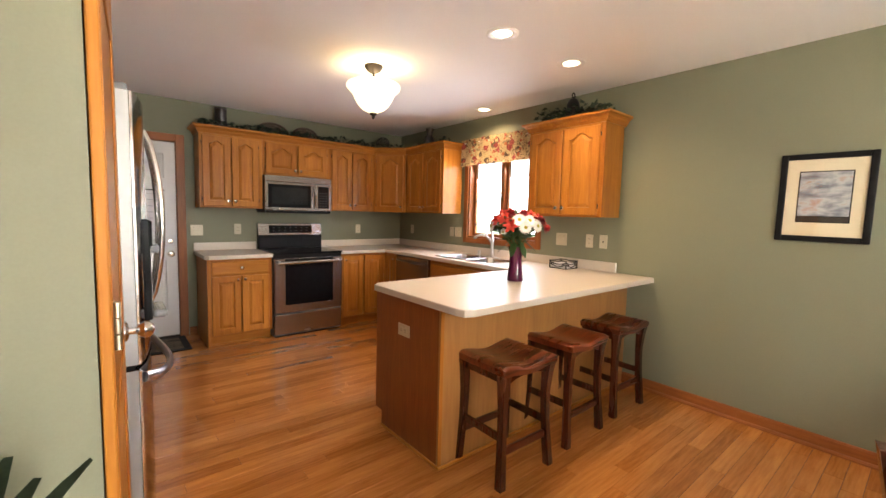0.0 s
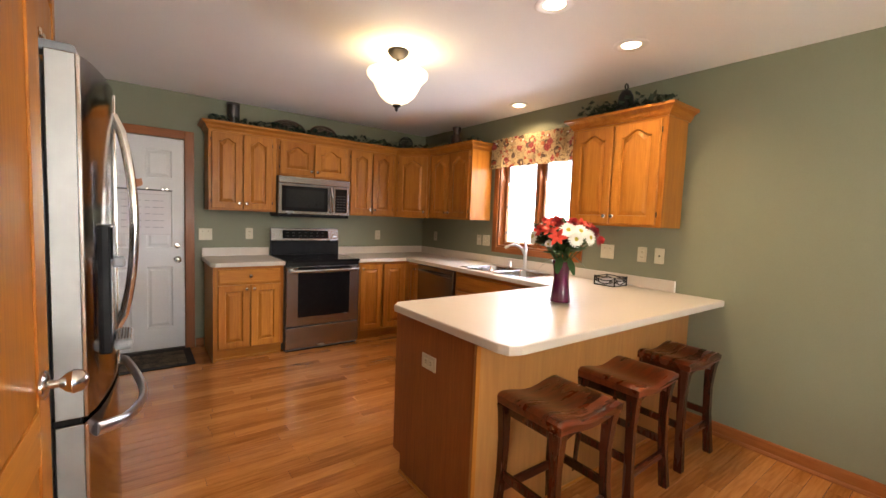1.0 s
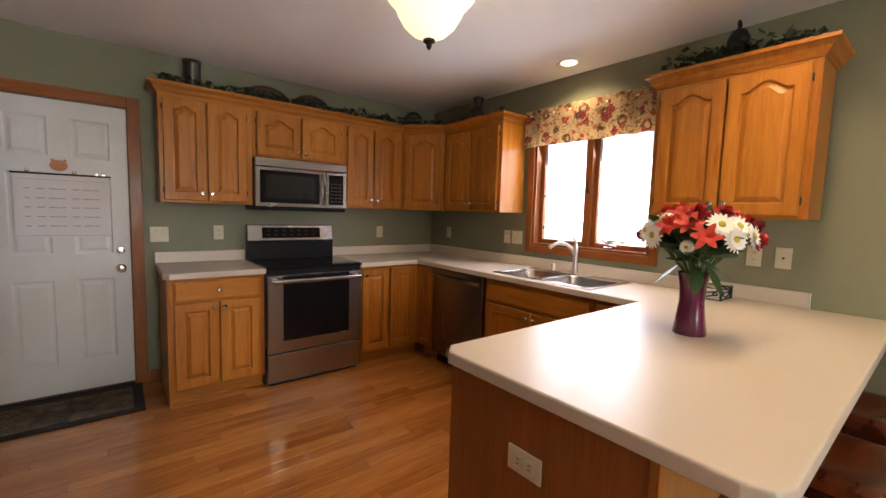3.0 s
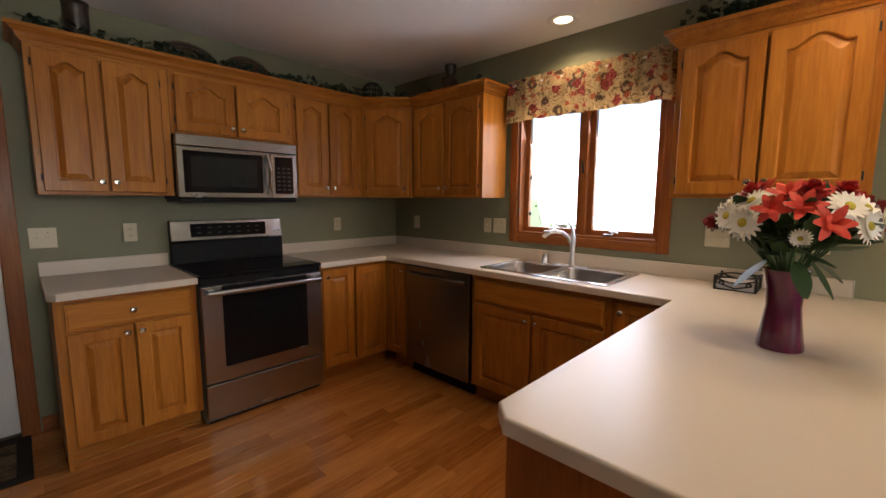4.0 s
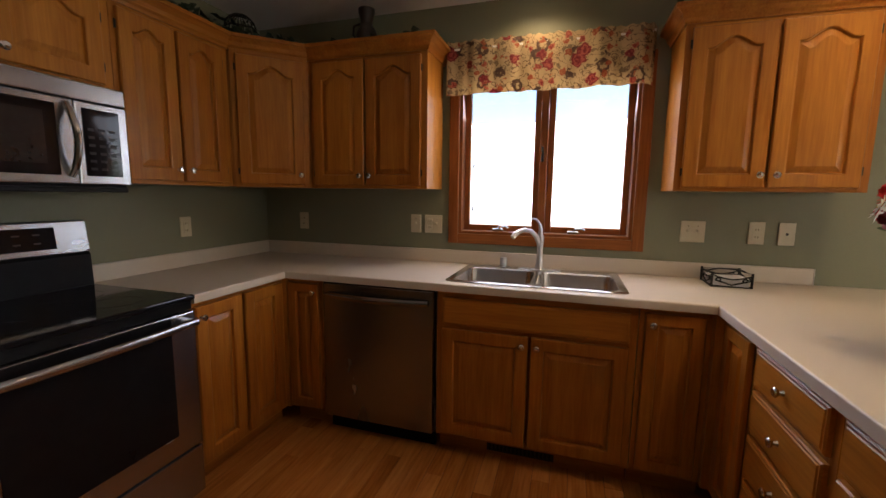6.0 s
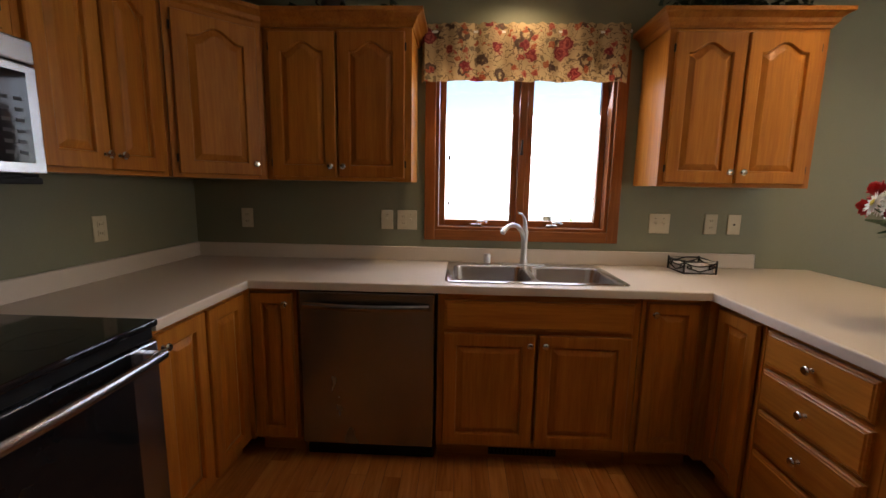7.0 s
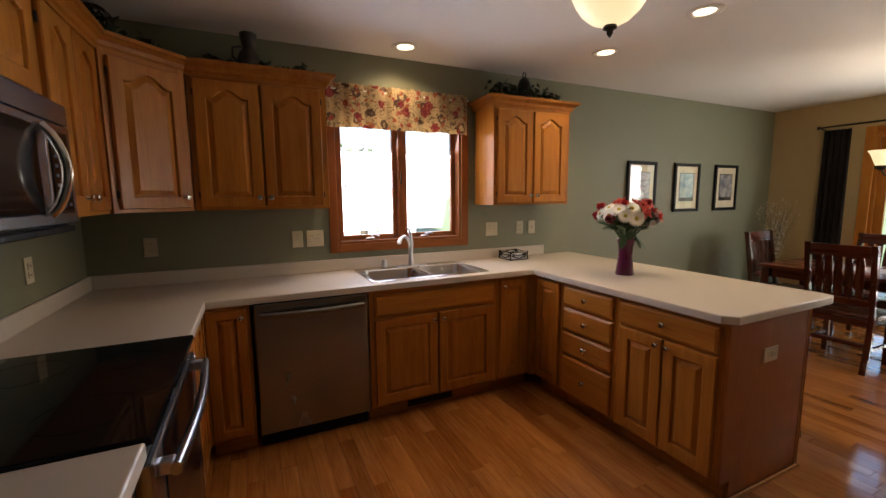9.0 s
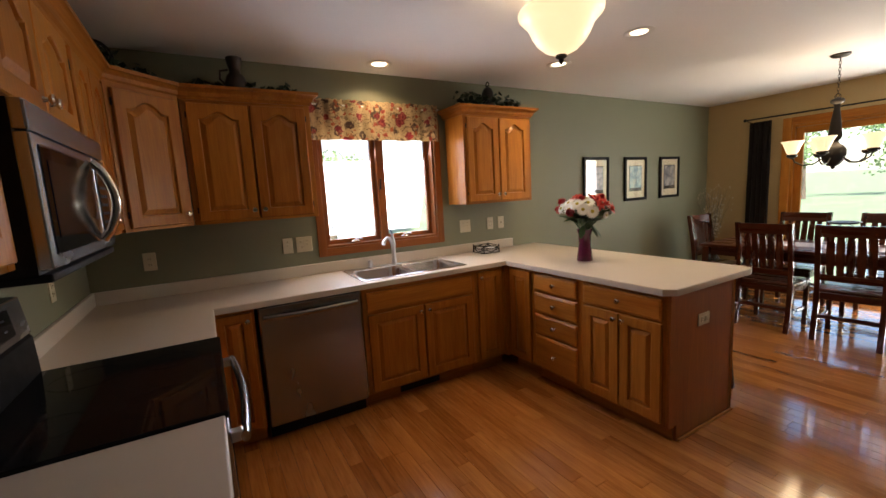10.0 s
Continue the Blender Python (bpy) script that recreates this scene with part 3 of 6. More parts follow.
cal = thing("wall_calendar", pose(0.17, YN + 0.022, 1.115), "white paper wall calendar hung on the back door", "calendar")
part("page", box(B(), 0, 0.0, 0, 0.485, 0.005, 0.42), paper, cal)
part("clip_bar", box(B(), -0.01, -0.006, 0.42, 0.495, 0.005, 0.432, 0.002), black_plastic, cal, "black bar along the calendar's top")
for k in range(5):
    for j in range(7):
        part("ink_bar", box(B(), 0.05 + j * 0.058, -0.001, 0.075 + k * 0.062, 0.078 + j * 0.058 + 0.012 * ((k * 3 + j) % 3), 0.0, 0.082 + k * 0.062), paper_ink, cal)
part("ink_line", box(B(), 0.0, -0.001, 0.012, 0.485, 0.0, 0.015), paper_ink, cal)
part("ink_title", box(B(), 0.02, -0.001, 0.385, 0.46, 0.0, 0.388), paper_ink, cal)
for k, x in enumerate((0.07, 0.30, 0.42, 0.455)):
    clip = thing("binder_clip", pose(0.17 + x, YN + 0.017, 1.543), "small silver bulldog clip on the calendar bar", "clip", "calendar clips")
    part("jaw", box(B(), -0.012, -0.008, 0, 0.012, 0.008, 0.014, 0.003), chrome, clip)
    part("wire_loop", tube(B(), [(-0.009, 0, 0.012), (-0.006, -0.004, 0.026), (0.006, -0.004, 0.026), (0.009, 0, 0.012)], 0.0018, 6), chrome, clip, smooth=True)
mg = thing("fridge_magnet", pose(0.395, YN + 0.021, 1.555), "round orange felt magnet above the calendar", "magnet")
part("disc", lathe(B(), [(0.044, 0), (0.046, 0.004), (0.044, 0.009), (0.03, 0.011), (0.0001, 0.0115)], 16, pose(0, 0, 0.044, 90) @ Matrix.Diagonal((1, 0.8, 1, 1))), orange_felt, mg, smooth=True)
for dx in (-0.03, 0.03):
    part("ear", lathe(B(), [(0.010, 0), (0.010, 0.006), (0.0001, 0.007)], 10, pose(dx, 0, 0.078, 90)), orange_felt, mg)

rug = thing("door_mat", pose(0.38, 5.065, 0.002), "dark patterned mat on the floor before the back door", "mat")
part("mat_cloth", box(B(), -0.36, -0.20, 0.001, 0.36, 0.20, 0.010, 0.003), rug_cloth, rug)
for x0, y0, x1, y1 in ((-0.42, -0.26, 0.42, -0.20), (-0.42, 0.20, 0.42, 0.26), (-0.42, -0.20, -0.36, 0.20), (0.36, -0.20, 0.42, 0.20)):
    part("border", box(B(), x0, y0, 0.0, x1, y1, 0.009, 0.003), rug_edge, rug)

# narrow closet door of oak beside the refrigerator
cd = thing("door_3", pose(0.199, CY0, 0, 0, 0, 87.5), "narrow oak closet door standing slightly ajar", "door", kind="structure")
CWD = CY1 - CY0
bm = B()
box(bm, 0.002, 0.006, 0.012, CWD - 0.002, 0.036, 2.045)
box(bm, 0.002, 0.0, 0.012, 0.095, 0.0065, 2.045, 0.002)
box(bm, CWD - 0.095, 0.0, 0.012, CWD - 0.002, 0.0065, 2.045, 0.002)
part("door_leaf", bm, oak, cd)
for z0, z1 in ((0.012, 0.20), (0.80, 0.92), (1.86, 2.045)):
    part("rail", box(B(), 0.095, 0.0005, z0, CWD - 0.095, 0.0065, z1, 0.002), oak_flat, cd)
part("door_knob", lathe(B(), [(0.033, 0), (0.033, 0.005), (0.026, 0.010), (0.011, 0.013), (0.010, 0.030), (0.022, 0.042), (0.028, 0.054), (0.024, 0.070), (0.012, 0.080), (0.0001, 0.083)], 18, pose(CWD - 0.072, 0, 0.972, 90)), chrome, cd, "brushed nickel egg knob", smooth=True)
for z in (0.22, 1.135, 1.83):
    hinge = part("hinge", box(B(), 0.004, -0.002, z - 0.048, 0.030, -0.0003, z + 0.048, 0.0006), brass, cd, "pale brass hinge")
    for k in range(3):
        part("knuckle", lathe(B(), [(0.0065, z - 0.048 + k * 0.033), (0.0065, z - 0.018 + k * 0.033)], 10, pose(0.003, -0.006, 0)), brass, hinge, smooth=True)
cp_ = thing("trim_closet", pose(0, 0, 0), "oak casing post at the closet wall end", "casing", kind="structure")
part("post", box(B(), 0.177, 1.243, 0.0, 0.197, CY0 - 0.002, 2.109, 0.004), oak, cp_)
part("head", box(B(), CX + 0.001, CY0, 2.052, CX + 0.018, CY1 + 0.05, 2.109, 0.004), oak_deep, cp_)


# ---- cabinets ----
def arch_loop(w, h, m, bottom, top, rise, y, n=15):
    """A panel outline inset by m from the edges; rise > 0 gives the cathedral arch."""
    pts = [(m, y, bottom), (w - m, y, bottom)]
    for k in range(n):
        u = 1 - k / (n - 1)
        s = min(1, max(0, (u - 0.10) / 0.80))
        bump = (0.5 - 0.5 * math.cos(2 * math.pi * s)) ** 0.75
        pts.append((m + (w - 2 * m) * u, y, top - rise * (1 - bump)))
    return pts


def panel_front(w, h, arch=True, stile=0.056, n=15):
    """A frame-and-raised-panel door; front towards -y, from the corner at the origin."""
    bm = B()
    rise = (0.17 * min(w - 2 * stile, 0.26) + 0.008) if arch else 0.0
    top = h - stile * (0.80 if arch else 1.0)

    def outer(d, y):
        return [(d, y, d), (w - d, y, d)] + [(d + (w - 2 * d) * (1 - k / (n - 1)), y, h - d) for k in range(n)]

    def inner(d, y):
        return arch_loop(w, h, stile + d, stile + d, top - d, rise, y, n)

    loops = [outer(0, 0.019), outer(0, 0.005), outer(0.004, 0.0), inner(0, 0.0), inner(0.004, 0.002), inner(0.007, 0.013), inner(0.012, 0.013), inner(0.034, 0.0030), inner(0.038, 0.0018)]
    rings = [[bm.verts.new(p) for p in loop] for loop in loops]
    c = len(rings[0])
    for a, b in zip(rings, rings[1:]):
        for k in range(c):
            bm.faces.new((a[k], a[(k + 1) % c], b[(k + 1) % c], b[k]))
    bm.faces.new(rings[-1])
    bm.faces.new(rings[0][::-1])
    return bm


def slab_front(w, h):
    """A drawer front with a stepped, rounded edge."""
    bm = B()
    rings = []
    for d, y in ((0, 0.019), (0, 0.007), (0.005, 0.003), (0.010, 0.003), (0.014, 0.0)):
        rings.append([bm.verts.new(p) for p in ((d, y, d), (w - d, y, d), (w - d, y, h - d), (d, y, h - d))])
    for a, b in zip(rings, rings[1:]):
        for k in range(4):
            bm.faces.new((a[k], a[(k + 1) % 4], b[(k + 1) % 4], b[k]))
    bm.faces.new(rings[-1])
    bm.faces.new(rings[0][::-1])
    return bm


KNOB = mesh_of("knob", knob(B(), Matrix()), chrome, True)


def add_door(cab, x0, z0, x1, z1, arch=True, knob_at=None, hinge_side=None):
    door = part("door", panel_front(x1 - x0, z1 - z0, arch, 0.056 if x1 - x0 > 0.24 else 0.048), oak, cab, at=pose(x0, 0, z0))
    if knob_at:
        part("knob", KNOB, None, door, "round nickel knob", at=pose(knob_at[0] - x0, 0, knob_at[1] - z0))
    if hinge_side is not None:
        for z in (0.07, z1 - z0 - 0.07):
            x = -0.004 if hinge_side == "left" else x1 - x0 + 0.004
            part("hinge", tube(B(), [(x, 0.012, z - 0.018), (x, 0.012, z + 0.018)], 0.0045, 8), bronze, door, smooth=True)
    return door


def add_drawer(cab, x0, z0, x1, z1, knobs=True):
    d = part("drawer_front", slab_front(x1 - x0, z1 - z0), oak_flat, cab, at=pose(x0, 0, z0))
    if knobs:
        part("knob", KNOB, None, d, "round nickel knob", at=pose((x1 - x0) / 2, 0, (z1 - z0) / 2))
    return d


def frame_bars(cab, w, z0, z1, rails, stiles=(), depth=0.04, width=0.038, y=0.0195):
    """The face frame: outer stiles, rails at the given heights, and middle stiles."""
    for x in [0.0, w - width] + [s - width / 2 for s in stiles]:
        part("stile", box(B(), x, y, z0, x + width, y + 0.02, z1, 0.001), oak, cab)
    for r0, r1 in rails:
        part("rail", box(B(), width, y + 0.0005, r0, w - width, y + 0.02, r1, 0.001), oak_flat, cab)


def upper_cabinet(m, w, doors, z0=1.378, z1=2.135, depth=0.308, label="", pair=True):
    cab = thing("wall_cabinet", m, label, "cabinet", "oak wall cabinets")
    part("body", box(B(), 0.001, 0.040, 0.002, w - 0.001, depth - 0.001, z1 - z0), oak, cab)
    frame_bars(cab, w, 0.0, z1 - z0, [(0.0, 0.035), (z1 - z0 - 0.05, z1 - z0)])
    h = z1 - z0
    for k, (x0, x1) in enumerate(doors):
        right = k == 0 if len(doors) == 2 else True
        kx = x1 - 0.026 if right else x0 + 0.026
        add_door(cab, x0, 0.018, x1, h - 0.030, True, (kx, 0.018 + (0.055 if h > 0.5 else 0.045)), "left" if right else "right")
    return cab


YU, XU = 5.036, 3.201
upper_cabinet(pose(0.93, YU, 1.378), 0.603, [(0.025, 0.285), (0.297, 0.560)], label="honey oak wall cabinet with arched doors beside the back door")
upper_cabinet(pose(1.535, YU, 1.755), 0.775, [(0.030, 0.375), (0.387, 0.735)], z0=1.755, label="short honey oak wall cabinet above the microwave")
upper_cabinet(pose(2.312, YU, 1.378), 0.606, [(0.022, 0.285), (0.297, 0.565)], label="honey oak wall cabinet with arched doors beside the microwave")
upper_cabinet(pose(XU, 4.735, 1.378, 0, 0, -90), 0.75, [(0.030, 0.365), (0.377, 0.715)], label="oak wall cabinet with arched doors beside the sink window")
upper_cabinet(pose(XU, 2.742, 1.378, 0, 0, -90), 0.738, [(0.030, 0.358), (0.370, 0.702)], label="honey oak wall cabinet with arched doors above the peninsula")
# diagonal corner cabinet
P0, P1 = Vector((2.919, YU, 0)), Vector((XU, 4.736, 0))
dw = (P1 - P0).length
ang = math.degrees(math.atan2(P1.y - P0.y, P1.x - P0.x))
diag = thing("corner_wall_cabinet", pose(P0.x, P0.y, 1.378, 0, 0, ang), "diagonal honey oak corner cabinet with one arched door", "cabinet", "oak wall cabinets")
bm = B()
inv = pose(P0.x, P0.y, 0, 0, 0, ang).inverted()
foot = [inv @ Vector(p) for p in ((2.922, YU + 0.03, 0), (2.922, YN - 0.002, 0), (XW - 0.002, YN - 0.002, 0), (XW - 0.002, 4.74, 0), (XU + 0.03, 4.74, 0))]
low, high = [bm.verts.new((p.x, p.y, 0.002)) for p in foot], [bm.verts.new((p.x, p.y, 0.757)) for p in foot]
bm.faces.new(low), bm.faces.new(high)
for k in range(5):
    bm.faces.new((low[k], low[(k + 1) % 5], high[(k + 1) % 5], high[k]))
part("body", bm, oak, diag)
frame_bars(diag, dw, 0.0, 0.757, [(0.0, 0.035), (0.707, 0.757)], y=0.006)
add_door(diag, 0.028, 0.018, dw - 0.028, 0.727, True, (dw - 0.055, 0.075), "left").matrix_basis = pose(0.028, -0.0135, 0.018)

# crown moulding along the cabinet tops
CROWN = [(-0.018, 0.0), (0.006, 0.0), (0.010, 0.012), (0.020, 0.022), (0.026, 0.040), (0.046, 0.056), (0.058, 0.060), (0.058, 0.078), (-0.018, 0.078)]


def crown(points, label):
    """Mitred moulding along a line of points, its outside to the right of the way."""
    bm = B()
    pts = [Vector((*p, 0)) for p in points]
    rings = []
    for k, p in enumerate(pts):
        ns = []
        if k:
            d = (p - pts[k - 1]).normalized()
            ns.append(Vector((d.y, -d.x, 0)))
        if k < len(pts) - 1:
            d = (pts[k + 1] - p).normalized()
            ns.append(Vector((d.y, -d.x, 0)))
        n = sum(ns, Vector()).normalized()
        n = n / max(0.3, n.dot(ns[0]))
        rings.append([bm.verts.new(p + n * a + Vector((0, 0, z))) for a, z in CROWN])
    c = len(CROWN)
    for a, b in zip(rings, rings[1:]):
        for k in range(c):
            bm.faces.new((a[k], a[(k + 1) % c], b[(k + 1) % c], b[k]))
    bm.faces.new(rings[0][::-1]), bm.faces.new(rings[-1])
    return solid("crown_moulding", bm, oak_flat, label, "moulding", m=pose(0, 0, 2.124))


FY, FX = YU + 0.018, XU + 0.018
crown([(0.93, YN - 0.002), (0.93, FY), (2.924, FY), (FX, 4.742), (FX, 3.985), (XW - 0.002, 3.985)], "oak crown moulding along the corner run of cabinets")
crown([(XW - 0.002, 2.742), (FX, 2.742), (FX, 2.004), (XW - 0.002, 2.004)], "oak crown moulding round the single wall cabinet")


def base_body(cab, w, depth=0.605, toe=True):
    part("body", box(B(), 0.001, 0.040, 0.10, w - 0.001, depth, 0.872), oak, cab)
    part("toe_kick", box(B(), 0.002, 0.085, 0.0, w - 0.002, 0.10, 0.0995), oak_flat, cab)


BASEL = "honey oak base cabinet with raised-panel doors"
YB, XB, YP = 4.72, 2.915, 2.585
cab = thing("base_cabinet", pose(0.927, YB, 0), "oak base cabinet with two panel doors and one drawer", "cabinet", "oak base cabinets")
base_body(cab, 0.603)
part("side_panel", box(B(), -0.002, 0.020, 0.0, 0.0165, 0.612, 0.872, 0.001), oak, cab)
frame_bars(cab, 0.603, 0.10, 0.872, [(0.10, 0.13), (0.700, 0.716), (0.845, 0.872)])
add_drawer(cab, 0.035, 0.715, 0.570, 0.850)
add_door(cab, 0.035, 0.118, 0.297, 0.702, False, (0.270, 0.665))
add_door(cab, 0.307, 0.118, 0.570, 0.702, False, (0.334, 0.665))
part("shoe_moulding", box(B(), 0.0, 0.068, 0.0, 0.603, 0.085, 0.018, 0.006), oak_flat, cab)

cab = thing("base_cabinet", pose(2.312, YB, 0), BASEL + " in the corner", "cabinet", "oak base cabinets")
base_body(cab, 0.64)
frame_bars(cab, 0.603, 0.10, 0.872, [(0.10, 0.13), (0.845, 0.872)])
add_door(cab, 0.022, 0.118, 0.285, 0.850, False, (0.048, 0.80))
add_door(cab, 0.305, 0.118, 0.575, 0.850, False)

cab = thing("base_cabinet", pose(XB, 4.715, 0, 0, 0, -90), "narrow oak base cabinet beside the dishwasher", "cabinet", "oak base cabinets")
base_body(cab, 0.222)
frame_bars(cab, 0.222, 0.10, 0.872, [(0.10, 0.13), (0.845, 0.872)], width=0.02)
add_door(cab, 0.006, 0.118, 0.205, 0.850, False, (0.178, 0.80))

cab = thing("sink_cabinet", pose(XB, 3.822, 0, 0, 0, -90), "wide honey oak sink cabinet with a false drawer front", "cabinet", "oak base cabinets")
part("body", box(B(), 0.001, 0.040, 0.10, 0.929, 0.605, 0.70), oak, cab)
part("toe_kick", box(B(), 0.002, 0.085, 0.0, 0.928, 0.10, 0.0995), oak_flat, cab)
frame_bars(cab, 0.93, 0.10, 0.872, [(0.10, 0.13), (0.675, 0.70), (0.835, 0.872)])
add_drawer(cab, 0.030, 0.700, 0.898, 0.838, False)
add_door(cab, 0.030, 0.118, 0.458, 0.680, False, (0.430, 0.635))
add_door(cab, 0.472, 0.118, 0.898, 0.680, False, (0.500, 0.635))

cab = thing("base_cabinet", pose(XB, 2.888, 0, 0, 0, -90), "narrow oak base cabinet in the peninsula corner", "cabinet", "oak base cabinets")
base_body(cab, 0.30)
frame_bars(cab, 0.28, 0.10, 0.872, [(0.10, 0.13), (0.845, 0.872)], width=0.02)
add_door(cab, 0.022, 0.118, 0.255, 0.850, False, (0.05, 0.80))

cab = thing("base_cabinet", pose(2.895, YP, 0, 0, 0, 180), "narrow oak base cabinet with one door in the peninsula", "cabinet", "oak base cabinets")
base_body(cab, 0.285)
frame_bars(cab, 0.285, 0.10, 0.872, [(0.10, 0.13), (0.845, 0.872)], width=0.02)
add_door(cab, 0.022, 0.118, 0.258, 0.850, False)
cab = thing("drawer_cabinet", pose(2.608, YP, 0, 0, 0, 180), "honey oak base cabinet with four drawers in the peninsula", "cabinet", "oak base cabinets")
base_body(cab, 0.46)
frame_bars(cab, 0.46, 0.10, 0.872, [(0.10, 0.13), (0.36, 0.39), (0.535, 0.56), (0.695, 0.72), (0.845, 0.872)])
for z0, z1 in ((0.722, 0.850), (0.556, 0.702), (0.390, 0.538), (0.118, 0.372)):
    add_drawer(cab, 0.022, z0, 0.432, z1)
cab = thing("base_cabinet", pose(2.146, YP, 0, 0, 0, 180), "oak peninsula cabinet with two panel doors and one drawer", "cabinet", "oak base cabinets")
base_body(cab, 0.596)
frame_bars(cab, 0.596, 0.10, 0.872, [(0.10, 0.13), (0.700, 0.716), (0.845, 0.872)])
add_drawer(cab, 0.028, 0.722, 0.570, 0.850)
add_door(cab, 0.028, 0.118, 0.294, 0.705, False, (0.268, 0.668))
add_door(cab, 0.304, 0.118, 0.570, 0.705, False, (0.330, 0.668))

pen = thing("peninsula_panels", pose(0, 0, 0), "oak veneer end and back panels of the peninsula", "panel")
bm = B()
E0 = 1.533
out = [(YP - 0.020, 0.10), (YP - 0.095, 0.10), (YP - 0.095, 0.0), (1.921, 0.0), (1.921, 0.874), (YP - 0.020, 0.874)]
a, b = [bm.verts.new((E0, y, z)) for y, z in out], [bm.verts.new((E0 + 0.016, y, z)) for y, z in out]
bm.faces.new(a), bm.faces.new(b)
for k in range(6):
    bm.faces.new((a[k], a[(k + 1) % 6], b[(k + 1) % 6], b[k]))
part("end_panel", bm, trim_oak, pen)
part("back_panel", box(B(), E0 - 0.002, 1.904, 0.0, XW - 0.002, 1.920, 0.874, 0.001), surface("oak_veneer", (0.31, 0.135, 0.036), (0.45, 0.215, 0.062), (9, 9, 0.9), 0.42, bump=0.08, fine=5, coat=0.15), pen)
part("corner_strip", box(B(), E0 - 0.006, 1.898, 0.0, E0 + 0.018, 1.9035, 0.874, 0.002), oak, pen)
part("shoe_moulding", box(B(), E0 - 0.014, 1.898, 0.0, E0 - 0.001, YP - 0.10, 0.018, 0.005), oak_deep, pen)
part("shoe_moulding", box(B(), E0 - 0.014, 1.884, 0.0, XW - 0.032, 1.8975, 0.018, 0.005), oak_flat, pen)


def wall_plate(m, kinds, label, category="switch"):
    """An ivory plate with one toggle or outlet a gang; the front towards -y."""
    w = 0.072 + 0.046 * (len(kinds) - 1)
    ob = thing("outlet" if "outlet" in kinds or "jack" in kinds else "light_switch", m, label, category)
    part("plate", box(B(), -w / 2, -0.007, -0.058, w / 2, -0.001, 0.058, 0.003), ivory, ob)
    for k, kind in enumerate(kinds):
        x = (k - (len(kinds) - 1) / 2) * 0.046
        if kind == "outlet":
            for z in (0.020, -0.020):
                face = part("receptacle", box(B(), x - 0.016, -0.009, z - 0.014, x + 0.016, -0.0065, z + 0.014, 0.003), ivory, ob)
                for dx in (-0.006, 0.006):
                    part("slot", box(B(), x + dx - 0.0012, -0.0098, z - 0.005, x + dx + 0.0012, -0.0088, z + 0.005), slot_dark, face)
        elif kind == "toggle":
            part("toggle", box(B(), x - 0.005, -0.020, 0.000, x + 0.005, -0.006, 0.012, 0.002, m=pose(0, 0, 0, 8)), ivory, ob)
            part("screw", lathe(B(), [(0.003, 0), (0.0001, 0.001)], 8, pose(x, -0.007, 0.030, 90)), slot_dark, ob)
        else:
            part("jack", box(B(), x - 0.006, -0.0085, -0.006, x + 0.006, -0.0065, 0.006, 0.001), slot_dark, ob)
    return ob


def on_east(y, z):
    return pose(XW, y, z, 0, 0, -90)


wall_plate(pose(0.938, YN, 1.133), ["toggle", "toggle"], "ivory double light switch beside the back door")
wall_plate(pose(1.340, YN, 1.145), ["outlet"], "ivory outlet above the counter beside the range", "outlet")
wall_plate(pose(2.846, YN, 1.142), ["outlet"], "ivory outlet above the corner counter", "outlet")
wall_plate(on_east(5.022, 1.152), ["outlet"], "ivory outlet on the window wall near the corner", "outlet")
wall_plate(on_east(4.165, 1.158), ["toggle"], "ivory single switch beside the sink window frame", "switch")
wall_plate(on_east(4.045, 1.158), ["outlet", "toggle"], "ivory outlet and switch plate beside the sink window", "outlet")
wall_plate(on_east(2.565, 1.166), ["toggle", "toggle"], "ivory double switch under the single wall cabinet", "switch")
wall_plate(on_east(2.272, 1.168), ["outlet"], "ivory outlet above the peninsula backsplash", "outlet")
wall_plate(on_east(2.140, 1.168), ["jack"], "ivory telephone jack plate above the backsplash end", "outlet")
wall_plate(pose(E0, 2.245, 0.685, 0, 0, -90) @ pose(0, 0, 0, 0, 90, 0), ["outlet"], "ivory outlet set sideways in the peninsula end", "outlet")

filler = thing("corner_filler", Matrix(), "oak corner posts between the base cabinet runs", "trim", kind="structure")
part("post", box(B(), 2.916, 4.716, 0.10, 2.955, 4.760, 0.872, 0.002), oak, filler)
part("post", box(B(), 2.897, 2.545, 0.10, 2.960, 2.607, 0.872, 0.002), oak, filler)

# ---- worktops ----
def slab(name, outline, holes, z0, z1, mat, bevel=0.007):
    bm = B()
    edges = []
    for loop in [outline] + holes:
        vs = [bm.verts.new((x, y, z1)) for x, y in loop]
        edges += [bm.edges.new((vs[k], vs[(k + 1) % len(vs)])) for k in range(len(vs))]
    bmesh.ops.triangle_fill(bm, use_beauty=True, use_dissolve=True, edges=edges)
    faces = list(bm.faces)
    got = bmesh.ops.extrude_face_region(bm, geom=faces)
    low = [v for v in got["geom"] if isinstance(v, bmesh.types.BMVert)]
    bmesh.ops.translate(bm, verts=low, vec=(0, 0, z0 - z1))
    bmesh.ops.recalc_face_normals(bm, faces=bm.faces)
    rim = [e for e in bm.edges if all(abs(v.co.z - z1) < 1e-6 for v in e.verts) and len(e.link_faces) == 2 and abs(e.link_faces[0].normal.z - e.link_faces[1].normal.z) > 0.5]
    bmesh.ops.bevel(bm, geom=rim, offset=bevel, segments=3, affect="EDGES", profile=0.5)
    return bm


